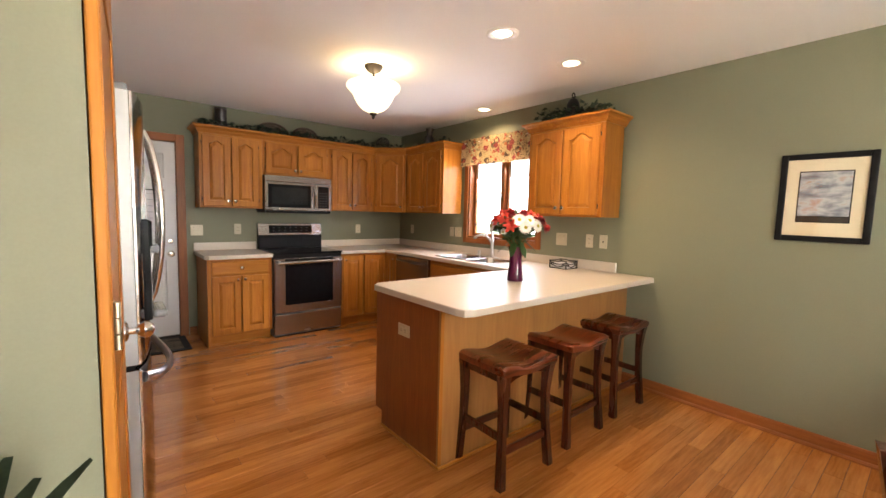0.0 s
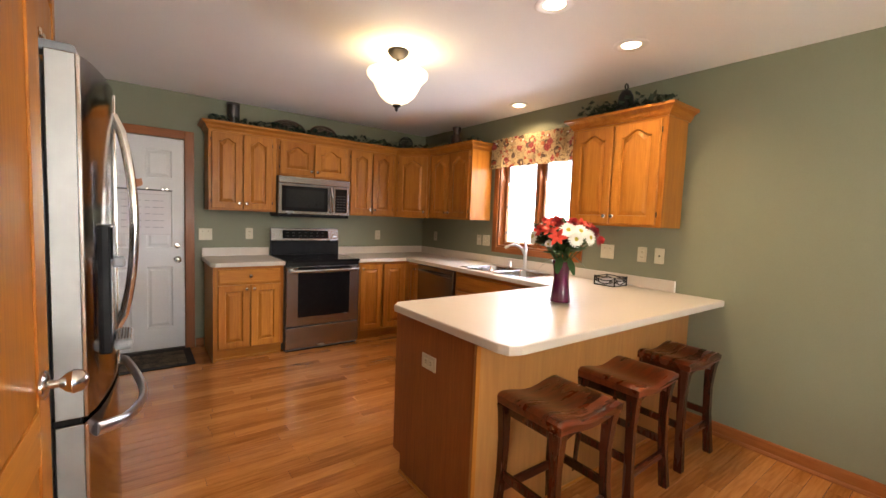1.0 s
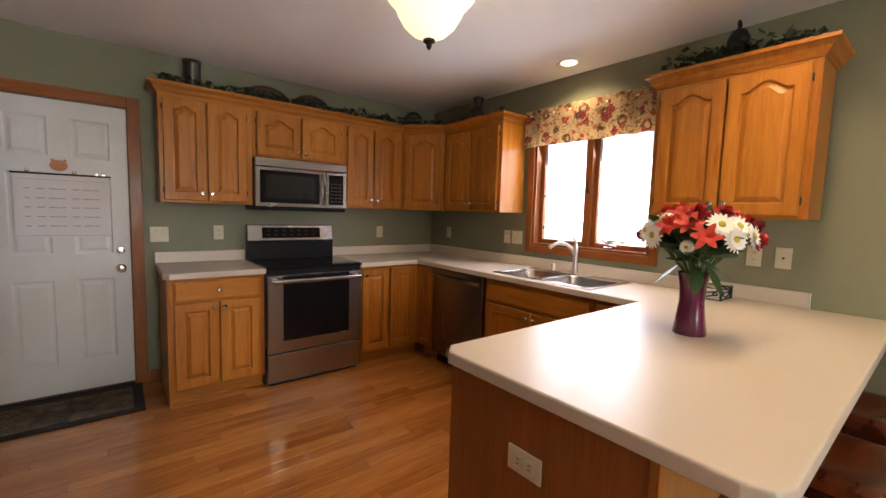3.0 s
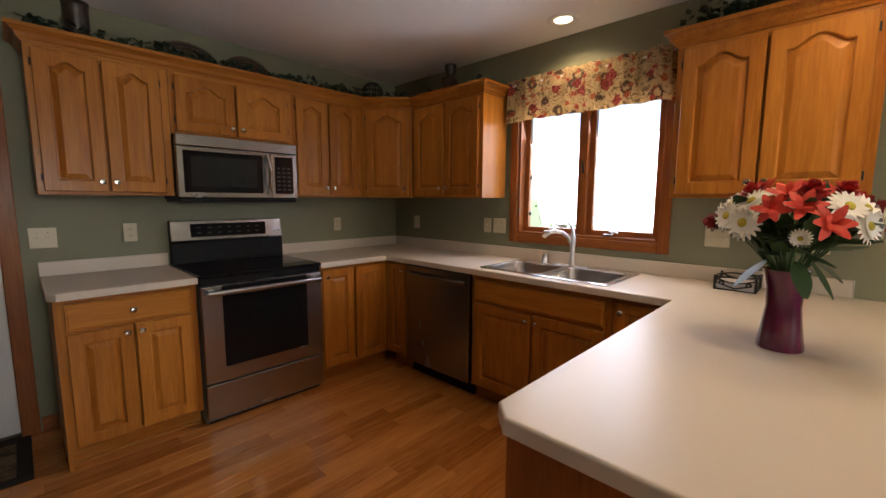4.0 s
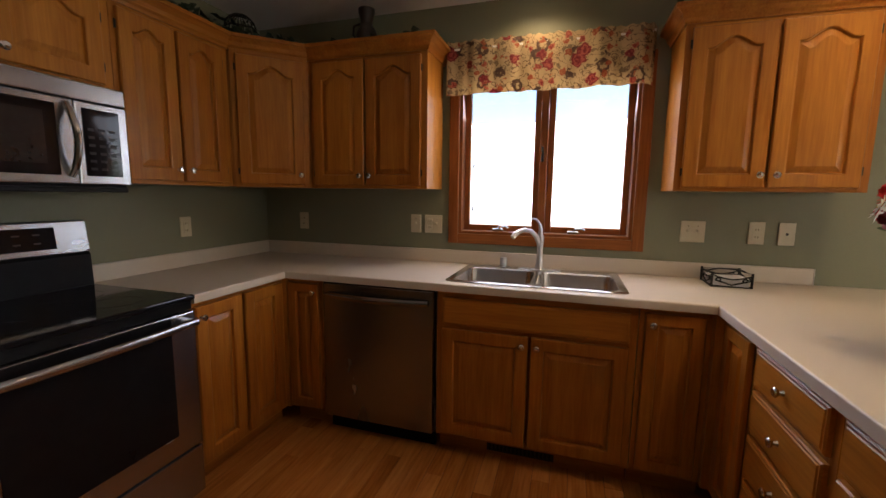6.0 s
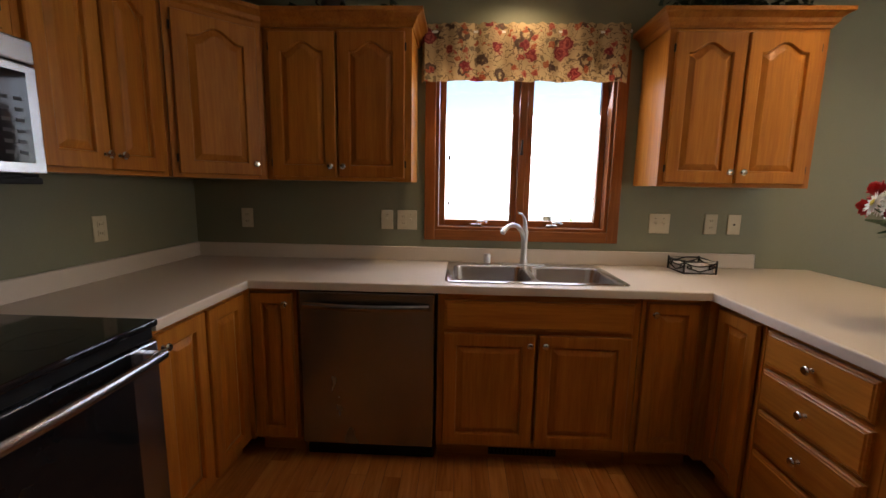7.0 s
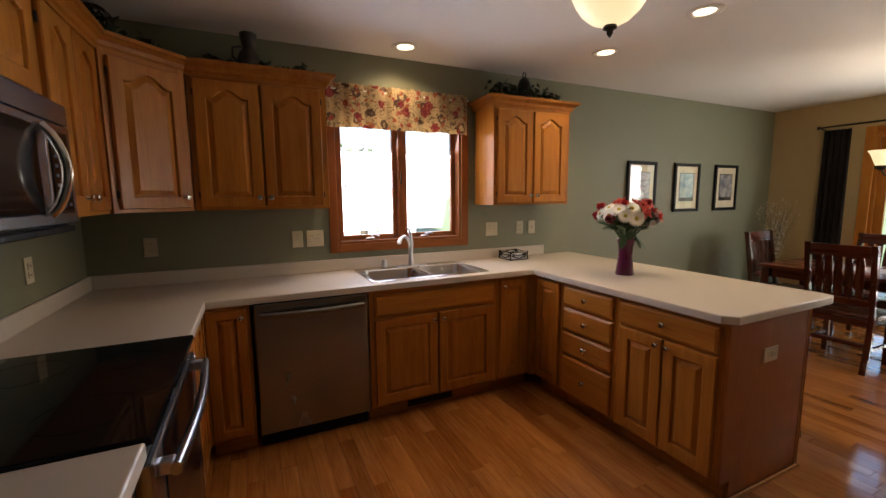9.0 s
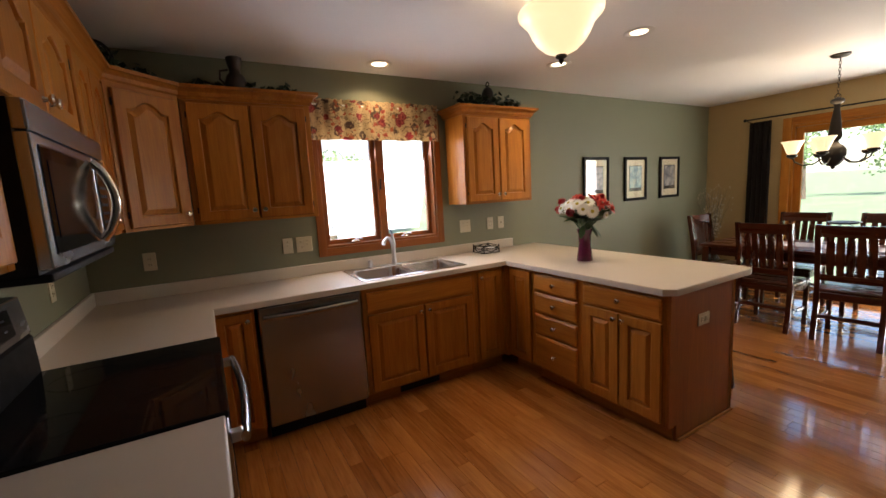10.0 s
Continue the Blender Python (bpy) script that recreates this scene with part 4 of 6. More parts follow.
CT0, CT1, CX0, CY2, PX, PYS = 0.876, 0.914, 2.888, 4.697, 1.508, 1.695
c = 0.065
top = thing("worktop", Matrix(), "cream speckled laminate worktop along the window and peninsula", "worktop")
SY0, SY1, SX0, SX1 = 2.945, 3.780, 2.965, 3.455
part("slab", slab("slab", [(2.310, CY2), (CX0, CY2), (CX0, 2.607), (PX + 0.05, 2.607), (PX, 2.557), (PX, PYS + c), (PX + 0.5 * c * 0.4, PYS + 0.5 * c * 0.55), (PX + c, PYS), (XW - 0.001, PYS), (XW - 0.001, YN - 0.001), (2.310, YN - 0.001)],
                  [[(SX0, SY0), (SX1, SY0), (SX1, SY1), (SX0, SY1)]], CT0, CT1, laminate), laminate, top)
part("backsplash", box(B(), XW - 0.020, 2.012, CT1 + 0.0005, XW - 0.001, YN - 0.021, 0.998, 0.004), laminate, top)
part("backsplash", box(B(), 2.312, YN - 0.020, CT1 + 0.0005, XW - 0.001, YN - 0.001, 0.998, 0.004), laminate, top)
part("end_cap", box(B(), XW - 0.021, 2.009, CT1 + 0.0005, XW - 0.001, 2.0115, 0.9975), white_trim, top)
top = thing("worktop", Matrix(), "short cream laminate worktop between door and range", "worktop")
part("slab", slab("slab", [(0.940, CY2), (1.533, CY2), (1.533, YN - 0.001), (0.905, YN - 0.001), (0.905, CY2 + 0.035)], [], CT0, CT1, laminate), laminate, top)
part("backsplash", box(B(), 0.905, YN - 0.020, CT1 + 0.0005, 1.533, YN - 0.001, 0.998, 0.004), laminate, top)

# ---- sink and tap ----
sink = thing("double_sink", pose(0, 0, CT1), "stainless steel double-bowl sink set into the worktop", "sink")
MY = (SY0 + SY1) / 2


def rounded(x0, y0, x1, y1, r, n=5):
    pts = []
    for cx, cy, a0 in ((x1 - r, y1 - r, 0), (x0 + r, y1 - r, 90), (x0 + r, y0 + r, 180), (x1 - r, y0 + r, 270)):
        for k in range(n + 1):
            a = radians(a0 + 90 * k / n)
            pts.append((cx + r * math.cos(a), cy + r * math.sin(a)))
    return pts


bowls = [(SX0 + 0.022, SY0 + 0.022, SX1 - 0.085, MY - 0.014), (SX0 + 0.022, MY + 0.014, SX1 - 0.085, SY1 - 0.022)]
part("rim", slab("rim", rounded(SX0 - 0.014, SY0 - 0.014, SX1 + 0.014, SY1 + 0.014, 0.03), [rounded(*b, 0.06) for b in bowls], 0.0008, 0.0065, steel, 0.002), chrome, sink, smooth=True)
for x0, y0, x1, y1 in bowls:
    bm = B()
    rings = []
    for d, z, r in ((0.0, 0.003, 0.06), (0.004, -0.004, 0.058), (0.010, -0.14, 0.055), (0.025, -0.160, 0.05), (0.05, -0.165, 0.04)):
        rings.append([bm.verts.new((x, y, z)) for x, y in rounded(x0 + d, y0 + d, x1 - d, y1 - d, r)])
    n = len(rings[0])
    for p, q in zip(rings, rings[1:]):
        for k in range(n):
            bm.faces.new((p[k], p[(k + 1) % n], q[(k + 1) % n], q[k]))
    bm.faces.new(rings[-1])
    bowl = part("bowl", bm, sink_steel, sink, smooth=True)
    part("drain", lathe(B(), [(0.044, -0.1645), (0.040, -0.1625), (0.032, -0.1635), (0.0001, -0.163)], 20, pose((x0 + x1) / 2, (y0 + y1) / 2, 0)), chrome, bowl, smooth=True)

tap = thing("kitchen_tap", pose(3.415, 3.359, CT1 + 0.0066), "brushed nickel pull-out kitchen tap with lever", "tap")
part("escutcheon", box(B(), -0.028, -0.12, 0.0, 0.028, 0.12, 0.007, 0.003), steel, tap)
part("column", lathe(B(), [(0.028, 0.006), (0.023, 0.014), (0.018, 0.05), (0.0165, 0.12), (0.020, 0.170), (0.0205, 0.195), (0.016, 0.206), (0.0001, 0.210)], 18), steel, tap, smooth=True)
SD = Vector((-0.70, 0.71, 0))
part("spout", tube(B(), [SD * d + Vector((0, 0, z)) for d, z in ((0.0, 0.140), (0.030, 0.195), (0.070, 0.228), (0.115, 0.238), (0.155, 0.228), (0.185, 0.210), (0.198, 0.196))], [0.014, 0.0135, 0.0125, 0.012, 0.0125, 0.0155, 0.0145], 14), steel, tap, smooth=True)
part("lever", tube(B(), [SD * d + Vector((0, 0, z)) for d, z in ((0.0, 0.200), (0.002, 0.240), (0.012, 0.270), (0.035, 0.294), (0.068, 0.300))], [0.016, 0.011, 0.008, 0.0065, 0.0055], 10), steel, tap, smooth=True)
air = thing("soap_dispenser_cap", pose(3.425, 3.567, CT1 + 0.0066), "small nickel air-gap cap beside the tap", "air gap")
part("cap", lathe(B(), [(0.021, 0), (0.020, 0.052), (0.017, 0.060), (0.0001, 0.062)], 16), steel, air, smooth=True)
part("collar", lathe(B(), [(0.026, 0.0), (0.026, 0.005), (0.022, 0.007), (0.0211, 0.007)], 16), chrome, air, smooth=True)

# ---- range, microwave, dishwasher, refrigerator ----
rng = thing("range", pose(1.538, 4.685, 0), "stainless steel electric range with black glass top", "range")
RW = 0.768
part("body", box(B(), 0.004, 0.045, 0.012, RW - 0.004, 0.64, 0.895), gray_metal, rng)
part("cooktop", box(B(), 0.0, 0.0, 0.898, RW, 0.60, 0.920, 0.006), black_glass, rng, "black ceramic glass hob")
for x, y, r in ((0.20, 0.17, 0.105), (0.57, 0.17, 0.085), (0.20, 0.42, 0.075), (0.57, 0.42, 0.105)):
    part("burner_ring", lathe(B(), [(r, 0.9202), (r, 0.9206), (r - 0.003, 0.9206), (r - 0.003, 0.9202)], 36, pose(x, y, 0), caps=False), black_glass, rng)
part("control_strip", box(B(), 0.004, 0.020, 0.855, RW - 0.004, 0.044, 0.897, 0.003), black_plastic, rng)
od = part("oven_door", box(B(), 0.004, 0.004, 0.262, RW - 0.004, 0.043, 0.852, 0.006), steel_x, rng, "brushed stainless oven door")
part("oven_window", box(B(), 0.115, 0.001, 0.350, RW - 0.115, 0.0055, 0.849, 0.002), black_glass, od)
for x in (0.055, RW - 0.055):
    part("bracket", box(B(), x - 0.016, -0.030, 0.797, x + 0.016, 0.006, 0.831, 0.005), steel, od)
hb = [(0.03 + (RW - 0.06) * k / 12, -0.034 - 0.018 * math.sin(math.pi * k / 12), 0.814) for k in range(13)]
part("handle", tube(B(), hb, 0.014, 12, flat=1.25), steel_x, od, "curved brushed steel bar handle", smooth=True)
dr = part("drawer", box(B(), 0.004, 0.006, 0.035, RW - 0.004, 0.043, 0.252, 0.006), steel_x, rng, "brushed stainless warming drawer")
part("kick_plate", box(B(), 0.02, 0.05, 0.0, RW - 0.02, 0.07, 0.034), black_plastic, rng)
bm = B()
prof = [(0.585, 0.921), (0.655, 0.921), (0.655, 1.212), (0.618, 1.212), (0.600, 1.07), (0.590, 1.06)]
a, b = [bm.verts.new((0.008, y, z)) for y, z in prof], [bm.verts.new((RW - 0.008, y, z)) for y, z in prof]
bm.faces.new(a), bm.faces.new(b)
for k in range(len(prof)):
    bm.faces.new((a[k], a[(k + 1) % len(prof)], b[(k + 1) % len(prof)], b[k]))
part("back_guard", bm, black_plastic, rng)
tilt = pose(0, 0.5985, 1.066, -7.2)
cp = part("control_panel", box(B(), 0.006, -0.008, 0.006, RW - 0.006, 0.004, 0.145, 0.004, m=tilt), steel_x, rng, "stainless control panel")
part("display", box(B(), 0.125, -0.0105, 0.030, RW - 0.13, -0.007, 0.122, 0.002, m=tilt), black_glass, cp)
for k in range(14):
    x = 0.165 + (k % 7) * 0.066
    part("button_mark", box(B(), x, -0.0115, 0.055 + 0.036 * (k // 7), x + 0.024, -0.0104, 0.061 + 0.036 * (k // 7), m=tilt), surface("panel_mark", (0.018, 0.018, 0.022), (0.03, 0.03, 0.034)) if k == 0 else bpy.data.materials["panel_mark"], cp)

mw = thing("microwave", pose(1.538, 4.992, 1.338), "stainless over-range microwave hung under the cabinet", "microwave")
part("body", box(B(), 0.002, 0.03, 0.02, RW - 0.002, 0.351, 0.414), black_plastic, mw)
part("vent_grille", box(B(), 0.0, 0.0, 0.345, RW, 0.03, 0.414, 0.006), steel_x, mw)
md = part("door", box(B(), 0.0, 0.0, 0.030, 0.575, 0.03, 0.342, 0.005), steel_x, mw, "stainless microwave door")
part("window", box(B(), 0.035, -0.003, 0.062, 0.515, 0.002, 0.318, 0.003), black_glass, md)
part("window_mesh", box(B(), 0.075, -0.0045, 0.100, 0.475, -0.0028, 0.285), surface("smoked_glass", (0.012, 0.013, 0.014), (0.018, 0.019, 0.020), rough=0.12, bump=0), md)
part("handle", tube(B(), [(0.548, -0.002, 0.062 + 0.26 * k / 10) if k in (0, 10) else (0.548, -0.012 - 0.040 * math.sin(math.pi * k / 10), 0.062 + 0.26 * k / 10) for k in range(11)], 0.012, 10, flat=1.2), chrome, md, "bowed bright metal handle", smooth=True)
cpn = part("control_panel", box(B(), 0.578, 0.0, 0.030, RW, 0.03, 0.342, 0.005), steel_x, mw)
part("keypad", box(B(), 0.600, -0.003, 0.062, RW - 0.035, 0.002, 0.318, 0.002), black_glass, cpn)
for k in range(18):
    x, z = 0.615 + (k % 3) * 0.038, 0.085 + (k // 3) * 0.030
    part("key", box(B(), x, -0.0042, z, x + 0.022, -0.0029, z + 0.010), bpy.data.materials["panel_mark"], cpn)
part("bottom_plate", box(B(), 0.01, 0.008, 0.0, RW - 0.01, 0.345, 0.0195, 0.004), black_plastic, mw)

dwm = thing("dishwasher", pose(XB - 0.006, 4.478, 0, 0, 0, -90), "stainless steel dishwasher between oak cabinets", "dishwasher")
part("body", box(B(), 0.006, 0.045, 0.09, 0.640, 0.60, 0.868), gray_metal, dwm)
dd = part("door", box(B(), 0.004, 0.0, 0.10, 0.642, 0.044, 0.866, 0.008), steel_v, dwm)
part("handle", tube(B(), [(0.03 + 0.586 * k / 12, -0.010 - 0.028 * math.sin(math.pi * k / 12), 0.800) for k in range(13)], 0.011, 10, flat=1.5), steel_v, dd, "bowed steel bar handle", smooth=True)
part("control_edge", box(B(), 0.006, 0.004, 0.8662, 0.640, 0.044, 0.872), black_plastic, dwm)
part("toe_panel", box(B(), 0.006, 0.07, 0.0, 0.640, 0.088, 0.098), black_plastic, dwm)

fr = thing("refrigerator", pose(0.282, 2.198, 0, 0, 0, 90), "stainless French-door refrigerator with water dispenser", "refrigerator")
FW, FH = 0.905, 1.795
part("body", box(B(), 0.003, 0.085, 0.02, FW - 0.003, 0.80, FH - 0.015, 0.006), gray_metal, fr, "gray painted cabinet sides")


def bowed_front(x0, x1, z0, z1, bow=0.055, thick=0.075, n=10):
    """A door with a gently bowed front across the whole width of the refrigerator."""
    bm = B()
    rows = []
    for k in range(n + 1):
        x = x0 + (x1 - x0) * k / n
        y = -bow * (1 - (2 * x / FW - 1) ** 2) * 1.0
        e = 0.010 if k in (0, n) else 0.0
        rows.append([bm.verts.new(p) for p in ((x, y + e, z0), (x, y + e, z1), (x, thick, z1), (x, thick, z0))])
    for a, b in zip(rows, rows[1:]):
        for k in range(4):
            bm.faces.new((a[k], a[(k + 1) % 4], b[(k + 1) % 4], b[k]))
    bm.faces.new(rows[0][::-1]), bm.faces.new(rows[-1])
    return bm


ld = part("door", bowed_front(0.0, FW / 2 - 0.002, 0.765, FH), fridge_steel, fr, "bowed stainless door with dispenser", smooth=True)
rd = part("door", bowed_front(FW / 2 + 0.002, FW, 0.765, FH), fridge_steel, fr, "bowed stainless door", smooth=True)
fz = part("freezer_drawer", bowed_front(0.0, FW, 0.06, 0.745), fridge_steel, fr, "bowed stainless freezer drawer", smooth=True)
for d, z0, z1 in ((ld, 0.767, FH - 0.002), (fz, 0.062, 0.743)):
    part("door_side", box(B(), -0.003, 0.012, z0, -0.0003, 0.073, z1, 0.001), satin_side, d, "lighter satin steel side edge")
    part("edge_trim", box(B(), -0.0035, 0.0005, z0, 0.004, 0.0115, z1, 0.002), chrome, d, "bright polished corner strip")
part("gap_seal", box(B(), 0.01, 0.02, 0.7455, FW - 0.01, 0.08, 0.7645), black_plastic, fr)
part("grille", box(B(), 0.02, 0.06, 0.0, FW - 0.02, 0.09, 0.058), black_plastic, fr)
for x, dr_ in ((0.02, ld), (FW - 0.10, rd)):
    part("hinge_cover", box(B(), x, 0.012, FH + 0.0005, x + 0.08, 0.12, FH + 0.030, 0.010), gray_metal, fr)
for s, d in ((-1, ld), (1, rd)):
    pts = []
    for k in range(15):
        u = k / 14
        pts.append((FW / 2 + s * (0.022 + 0.045 * math.sin(math.pi * u)), -0.050 - 0.060 * math.sin(math.pi * u) ** 0.6, 0.915 + 0.80 * u))
    part("handle", tube(B(), pts, 0.012, 10, flat=1.3), chrome, d, "bowed bright metal handle", smooth=True)
pts = [(0.07 + 0.765 * k / 14, 0.0 if k in (0, 14) else -0.055 - 0.075 * math.sin(math.pi * k / 14), 0.690 - 0.05 * math.sin(math.pi * k / 14)) for k in range(15)]
pts[0], pts[-1] = (0.07, -0.012, 0.69), (0.835, -0.012, 0.69)
part("handle", tube(B(), pts, 0.014, 10, flat=1.5), steel, fz, "bowed drawer bar handle", smooth=True)
dp = part("dispenser", box(B(), 0.145, -0.050, 0.90, 0.350, -0.020, 1.32, 0.006), black_plastic, ld, "black water dispenser recess")
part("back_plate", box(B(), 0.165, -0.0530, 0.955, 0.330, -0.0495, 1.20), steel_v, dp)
part("control_face", box(B(), 0.150, -0.0565, 1.21, 0.345, -0.0495, 1.315, 0.003), black_glass, dp)
part("tray", box(B(), 0.150, -0.105, 0.905, 0.345, -0.0495, 0.940, 0.014), gray_metal, dp, "gray drip tray")
for k in range(6):
    part("tray_rib", tube(B(), [(0.168, -0.097 + 0.008 * k, 0.9408), (0.327, -0.097 + 0.008 * k, 0.9408)], 0.0016, 6), chrome, dp)
part("spigot", box(B(), 0.215, -0.085, 1.175, 0.280, -0.0495, 1.21, 0.008), gray_metal, dp)
part("door_edge_trim", box(B(), FW / 2 - 0.006, -0.0585, 0.775, FW / 2 - 0.0025, -0.0545, FH - 0.005), chrome, ld)

upper_cabinet(pose(0.13, 2.09, 1.88, 0, 0, 90), 1.05, [(0.030, 0.518), (0.530, 1.018)], z0=1.88, z1=2.33, depth=0.60, label="honey oak wall cabinet above the refrigerator")


# ---- lights of the room ----
def can_light(x, y):
    c_ = thing("recessed_light", pose(x, y, H), "lit recessed ceiling light with a white ring", "ceiling light", "recessed ceiling lights")
    part("trim_ring", lathe(B(), [(0.056, -0.0005), (0.098, -0.0005), (0.098, -0.004), (0.088, -0.009), (0.062, -0.005), (0.056, -0.0005)], 28, caps=False), white_trim, c_, smooth=True)
    part("lens", lathe(B(), [(0.0555, -0.0008), (0.052, -0.0030), (0.0001, -0.0032)], 24), lit_can, c_, "glowing warm lamp face")
    lamp("SPOT", "recessed_lamp", 4.0, WARM, pose(x, y, H - 0.02), radius=0.05, cone=146)


for x, y in ((2.085, 2.065), (2.80, 2.06), (3.285, 3.42)):
    can_light(x, y)

LX, LY = 1.79, 3.095
cl = thing("ceiling_light", pose(LX, LY, H), "bronze semi-flush ceiling light with alabaster glass bowl", "ceiling light")
part("canopy", lathe(B(), [(0.068, -0.0005), (0.070, -0.010), (0.066, -0.016), (0.060, -0.026), (0.044, -0.042), (0.024, -0.052), (0.012, -0.056), (0.0001, -0.056)], 24), bronze, cl, smooth=True)
part("rod", lathe(B(), [(0.008, -0.050), (0.008, -0.09), (0.015, -0.10), (0.015, -0.115), (0.008, -0.125), (0.006, -0.346)], 12), bronze, cl, smooth=True)
BOWL = [(0.184, 0.0), (0.190, 0.008), (0.187, 0.022), (0.172, 0.036), (0.154, 0.048), (0.143, 0.064), (0.130, 0.088), (0.108, 0.116), (0.074, 0.141), (0.036, 0.155), (0.010, 0.160), (0.010, 0.156), (0.035, 0.151), (0.071, 0.137), (0.104, 0.112), (0.126, 0.085), (0.139, 0.061), (0.150, 0.044), (0.168, 0.031), (0.182, 0.017), (0.184, 0.0)]
part("bowl", lathe(B(), [(r * 1.06, -0.138 - z * 1.32) for r, z in BOWL], 40, caps=False), lit_glass, cl, "glowing cream glass bowl", smooth=True)
part("finial", lathe(B(), [(0.0001, -0.345), (0.026, -0.348), (0.028, -0.357), (0.012, -0.367), (0.013, -0.377), (0.006, -0.388), (0.0001, -0.395)], 16), bronze, cl, smooth=True)
lamp("POINT", "ceiling_lamp", 0.30, WARM, pose(LX + 0.03, LY, H - 0.18), radius=0.05)

CXL, CYL = 1.722, -0.15
DROP = 0.255
ch = thing("chandelier", pose(CXL, CYL, H), "dark bronze chandelier with lit cream glass shades", "chandelier")
part("canopy", lathe(B(), [(0.068, -0.0005), (0.068, -0.010), (0.05, -0.022), (0.0001, -0.028)], 20), bronze, ch, smooth=True)
for k in range(12):
    z = -0.030 - 0.027 * k
    ring = [(0.009 * math.cos(a), 0, 0.018 * math.sin(a) + z - 0.012) if k % 2 else (0, 0.009 * math.cos(a), 0.018 * math.sin(a) + z - 0.012) for a in [2 * math.pi * j / 8 for j in range(8)]]
    part("chain_link", tube(B(), ring, 0.0022, 5, closed=True), bronze, ch)
part("column", lathe(B(), [(0.004, -0.350), (0.012, -0.358), (0.040, -0.366), (0.050, -0.384), (0.044, -0.398), (0.024, -0.412), (0.020, -0.440), (0.027, -0.500), (0.036, -0.560), (0.044, -0.640), (0.052, -0.680), (0.044, -0.704), (0.028, -0.724), (0.034, -0.744), (0.062, -0.764), (0.082, -0.795), (0.086, -0.840), (0.074, -0.890), (0.040, -0.930), (0.014, -0.942), (0.016, -0.952), (0.0001, -0.967)], 24), bronze, ch, smooth=True)
part("hanger_ring", tube(B(), [(0.020 * math.cos(a), 0, -0.345 + 0.020 * math.sin(a)) for a in [2 * math.pi * k / 16 for k in range(16)]], 0.0035, 6, closed=True), bronze, ch, smooth=True)
for k in range(5):
    a = 2 * math.pi * k / 5 + 0.35
    d = Vector((math.cos(a), math.sin(a), 0))
    arm = part("arm", tube(B(), [d * r + Vector((0, 0, z - DROP)) for r, z in ((0.06, -0.60), (0.13, -0.655), (0.20, -0.66), (0.26, -0.625), (0.28, -0.575))], 0.007, 8), bronze, ch, smooth=True)
    at = pose(d.x * 0.28, d.y * 0.28, -DROP)
    part("cup", lathe(B(), [(0.010, -0.595), (0.040, -0.575), (0.042, -0.555), (0.0001, -0.553)], 14, at), bronze, arm, smooth=True)
    part("shade", lathe(B(), [(0.034, -0.553), (0.046, -0.530), (0.058, -0.495), (0.074, -0.455), (0.088, -0.436), (0.085, -0.436), (0.070, -0.457), (0.054, -0.498), (0.038, -0.545)], 22, at, caps=False), lit_glass, arm, "lit cream glass shade", smooth=True)
lamp("POINT", "chandelier_lamp", 2.2, WARM, pose(CXL, CYL, H - 0.67), radius=0.2)

# ---- valance ----
bm = B()
uv = bm.loops.layers.uv.new("uv")
NY, NZ = 150, 10
grid = []
for i in range(NY + 1):
    y = 3.965 - (3.965 - 2.815) * i / NY
    row = []
    for j in range(NZ + 1):
        v = j / NZ
        fold = 0.015 * math.sin(y * 37 + 1.2 * math.sin(y * 9)) + 0.005 * math.sin(y * 83 + 2) + 0.008 * noise.noise(Vector((y * 6, v * 1.2, 0)))
        side = min(1, (3.965 - y) / 0.02, (y - 2.815) / 0.02)
        x = XW - 0.075 - fold * (0.35 + 0.65 * v if v > 0.12 else 0.6) + (1 - max(0, side)) * 0.06
        z = 2.235 - 0.30 * v + 0.006 * noise.noise(Vector((y * 8, 3, v))) * v + (0.004 * math.sin(y * 120) if j == 0 else 0)
        row.append(bm.verts.new((x, y, z)))
    grid.append(row)
for i in range(NY):
    for j in range(NZ):
        f = bm.faces.new((grid[i][j], grid[i + 1][j], grid[i + 1][j + 1], grid[i][j + 1]))
        for loop, (a, b) in zip(f.loops, ((i, j), (i + 1, j), (i + 1, j + 1), (i, j + 1))):
            loop[uv].uv = (1.15 * a / NY, 0.30 * (1 - b / NZ))
bmesh.ops.solidify(bm, geom=list(bm.faces), thickness=0.002)
val = thing("window_valance", Matrix(), "gathered cream floral cotton valance over the sink window", "valance")
part("cloth", bm, floral, val, smooth=True)
# unseen board added to stop window light leaking up behind the cloth
part("header_board", box(B(), XW - 0.066, 2.84, 2.188, XW - 0.001, 3.94, 2.200), white_trim, val)
part("rod", tube(B(), [(XW - 0.004, 3.955, 2.205), (XW - 0.055, 3.955, 2.205), (XW - 0.055, 2.825, 2.205), (XW - 0.004, 2.825, 2.205)], 0.006, 8), white_trim, val)

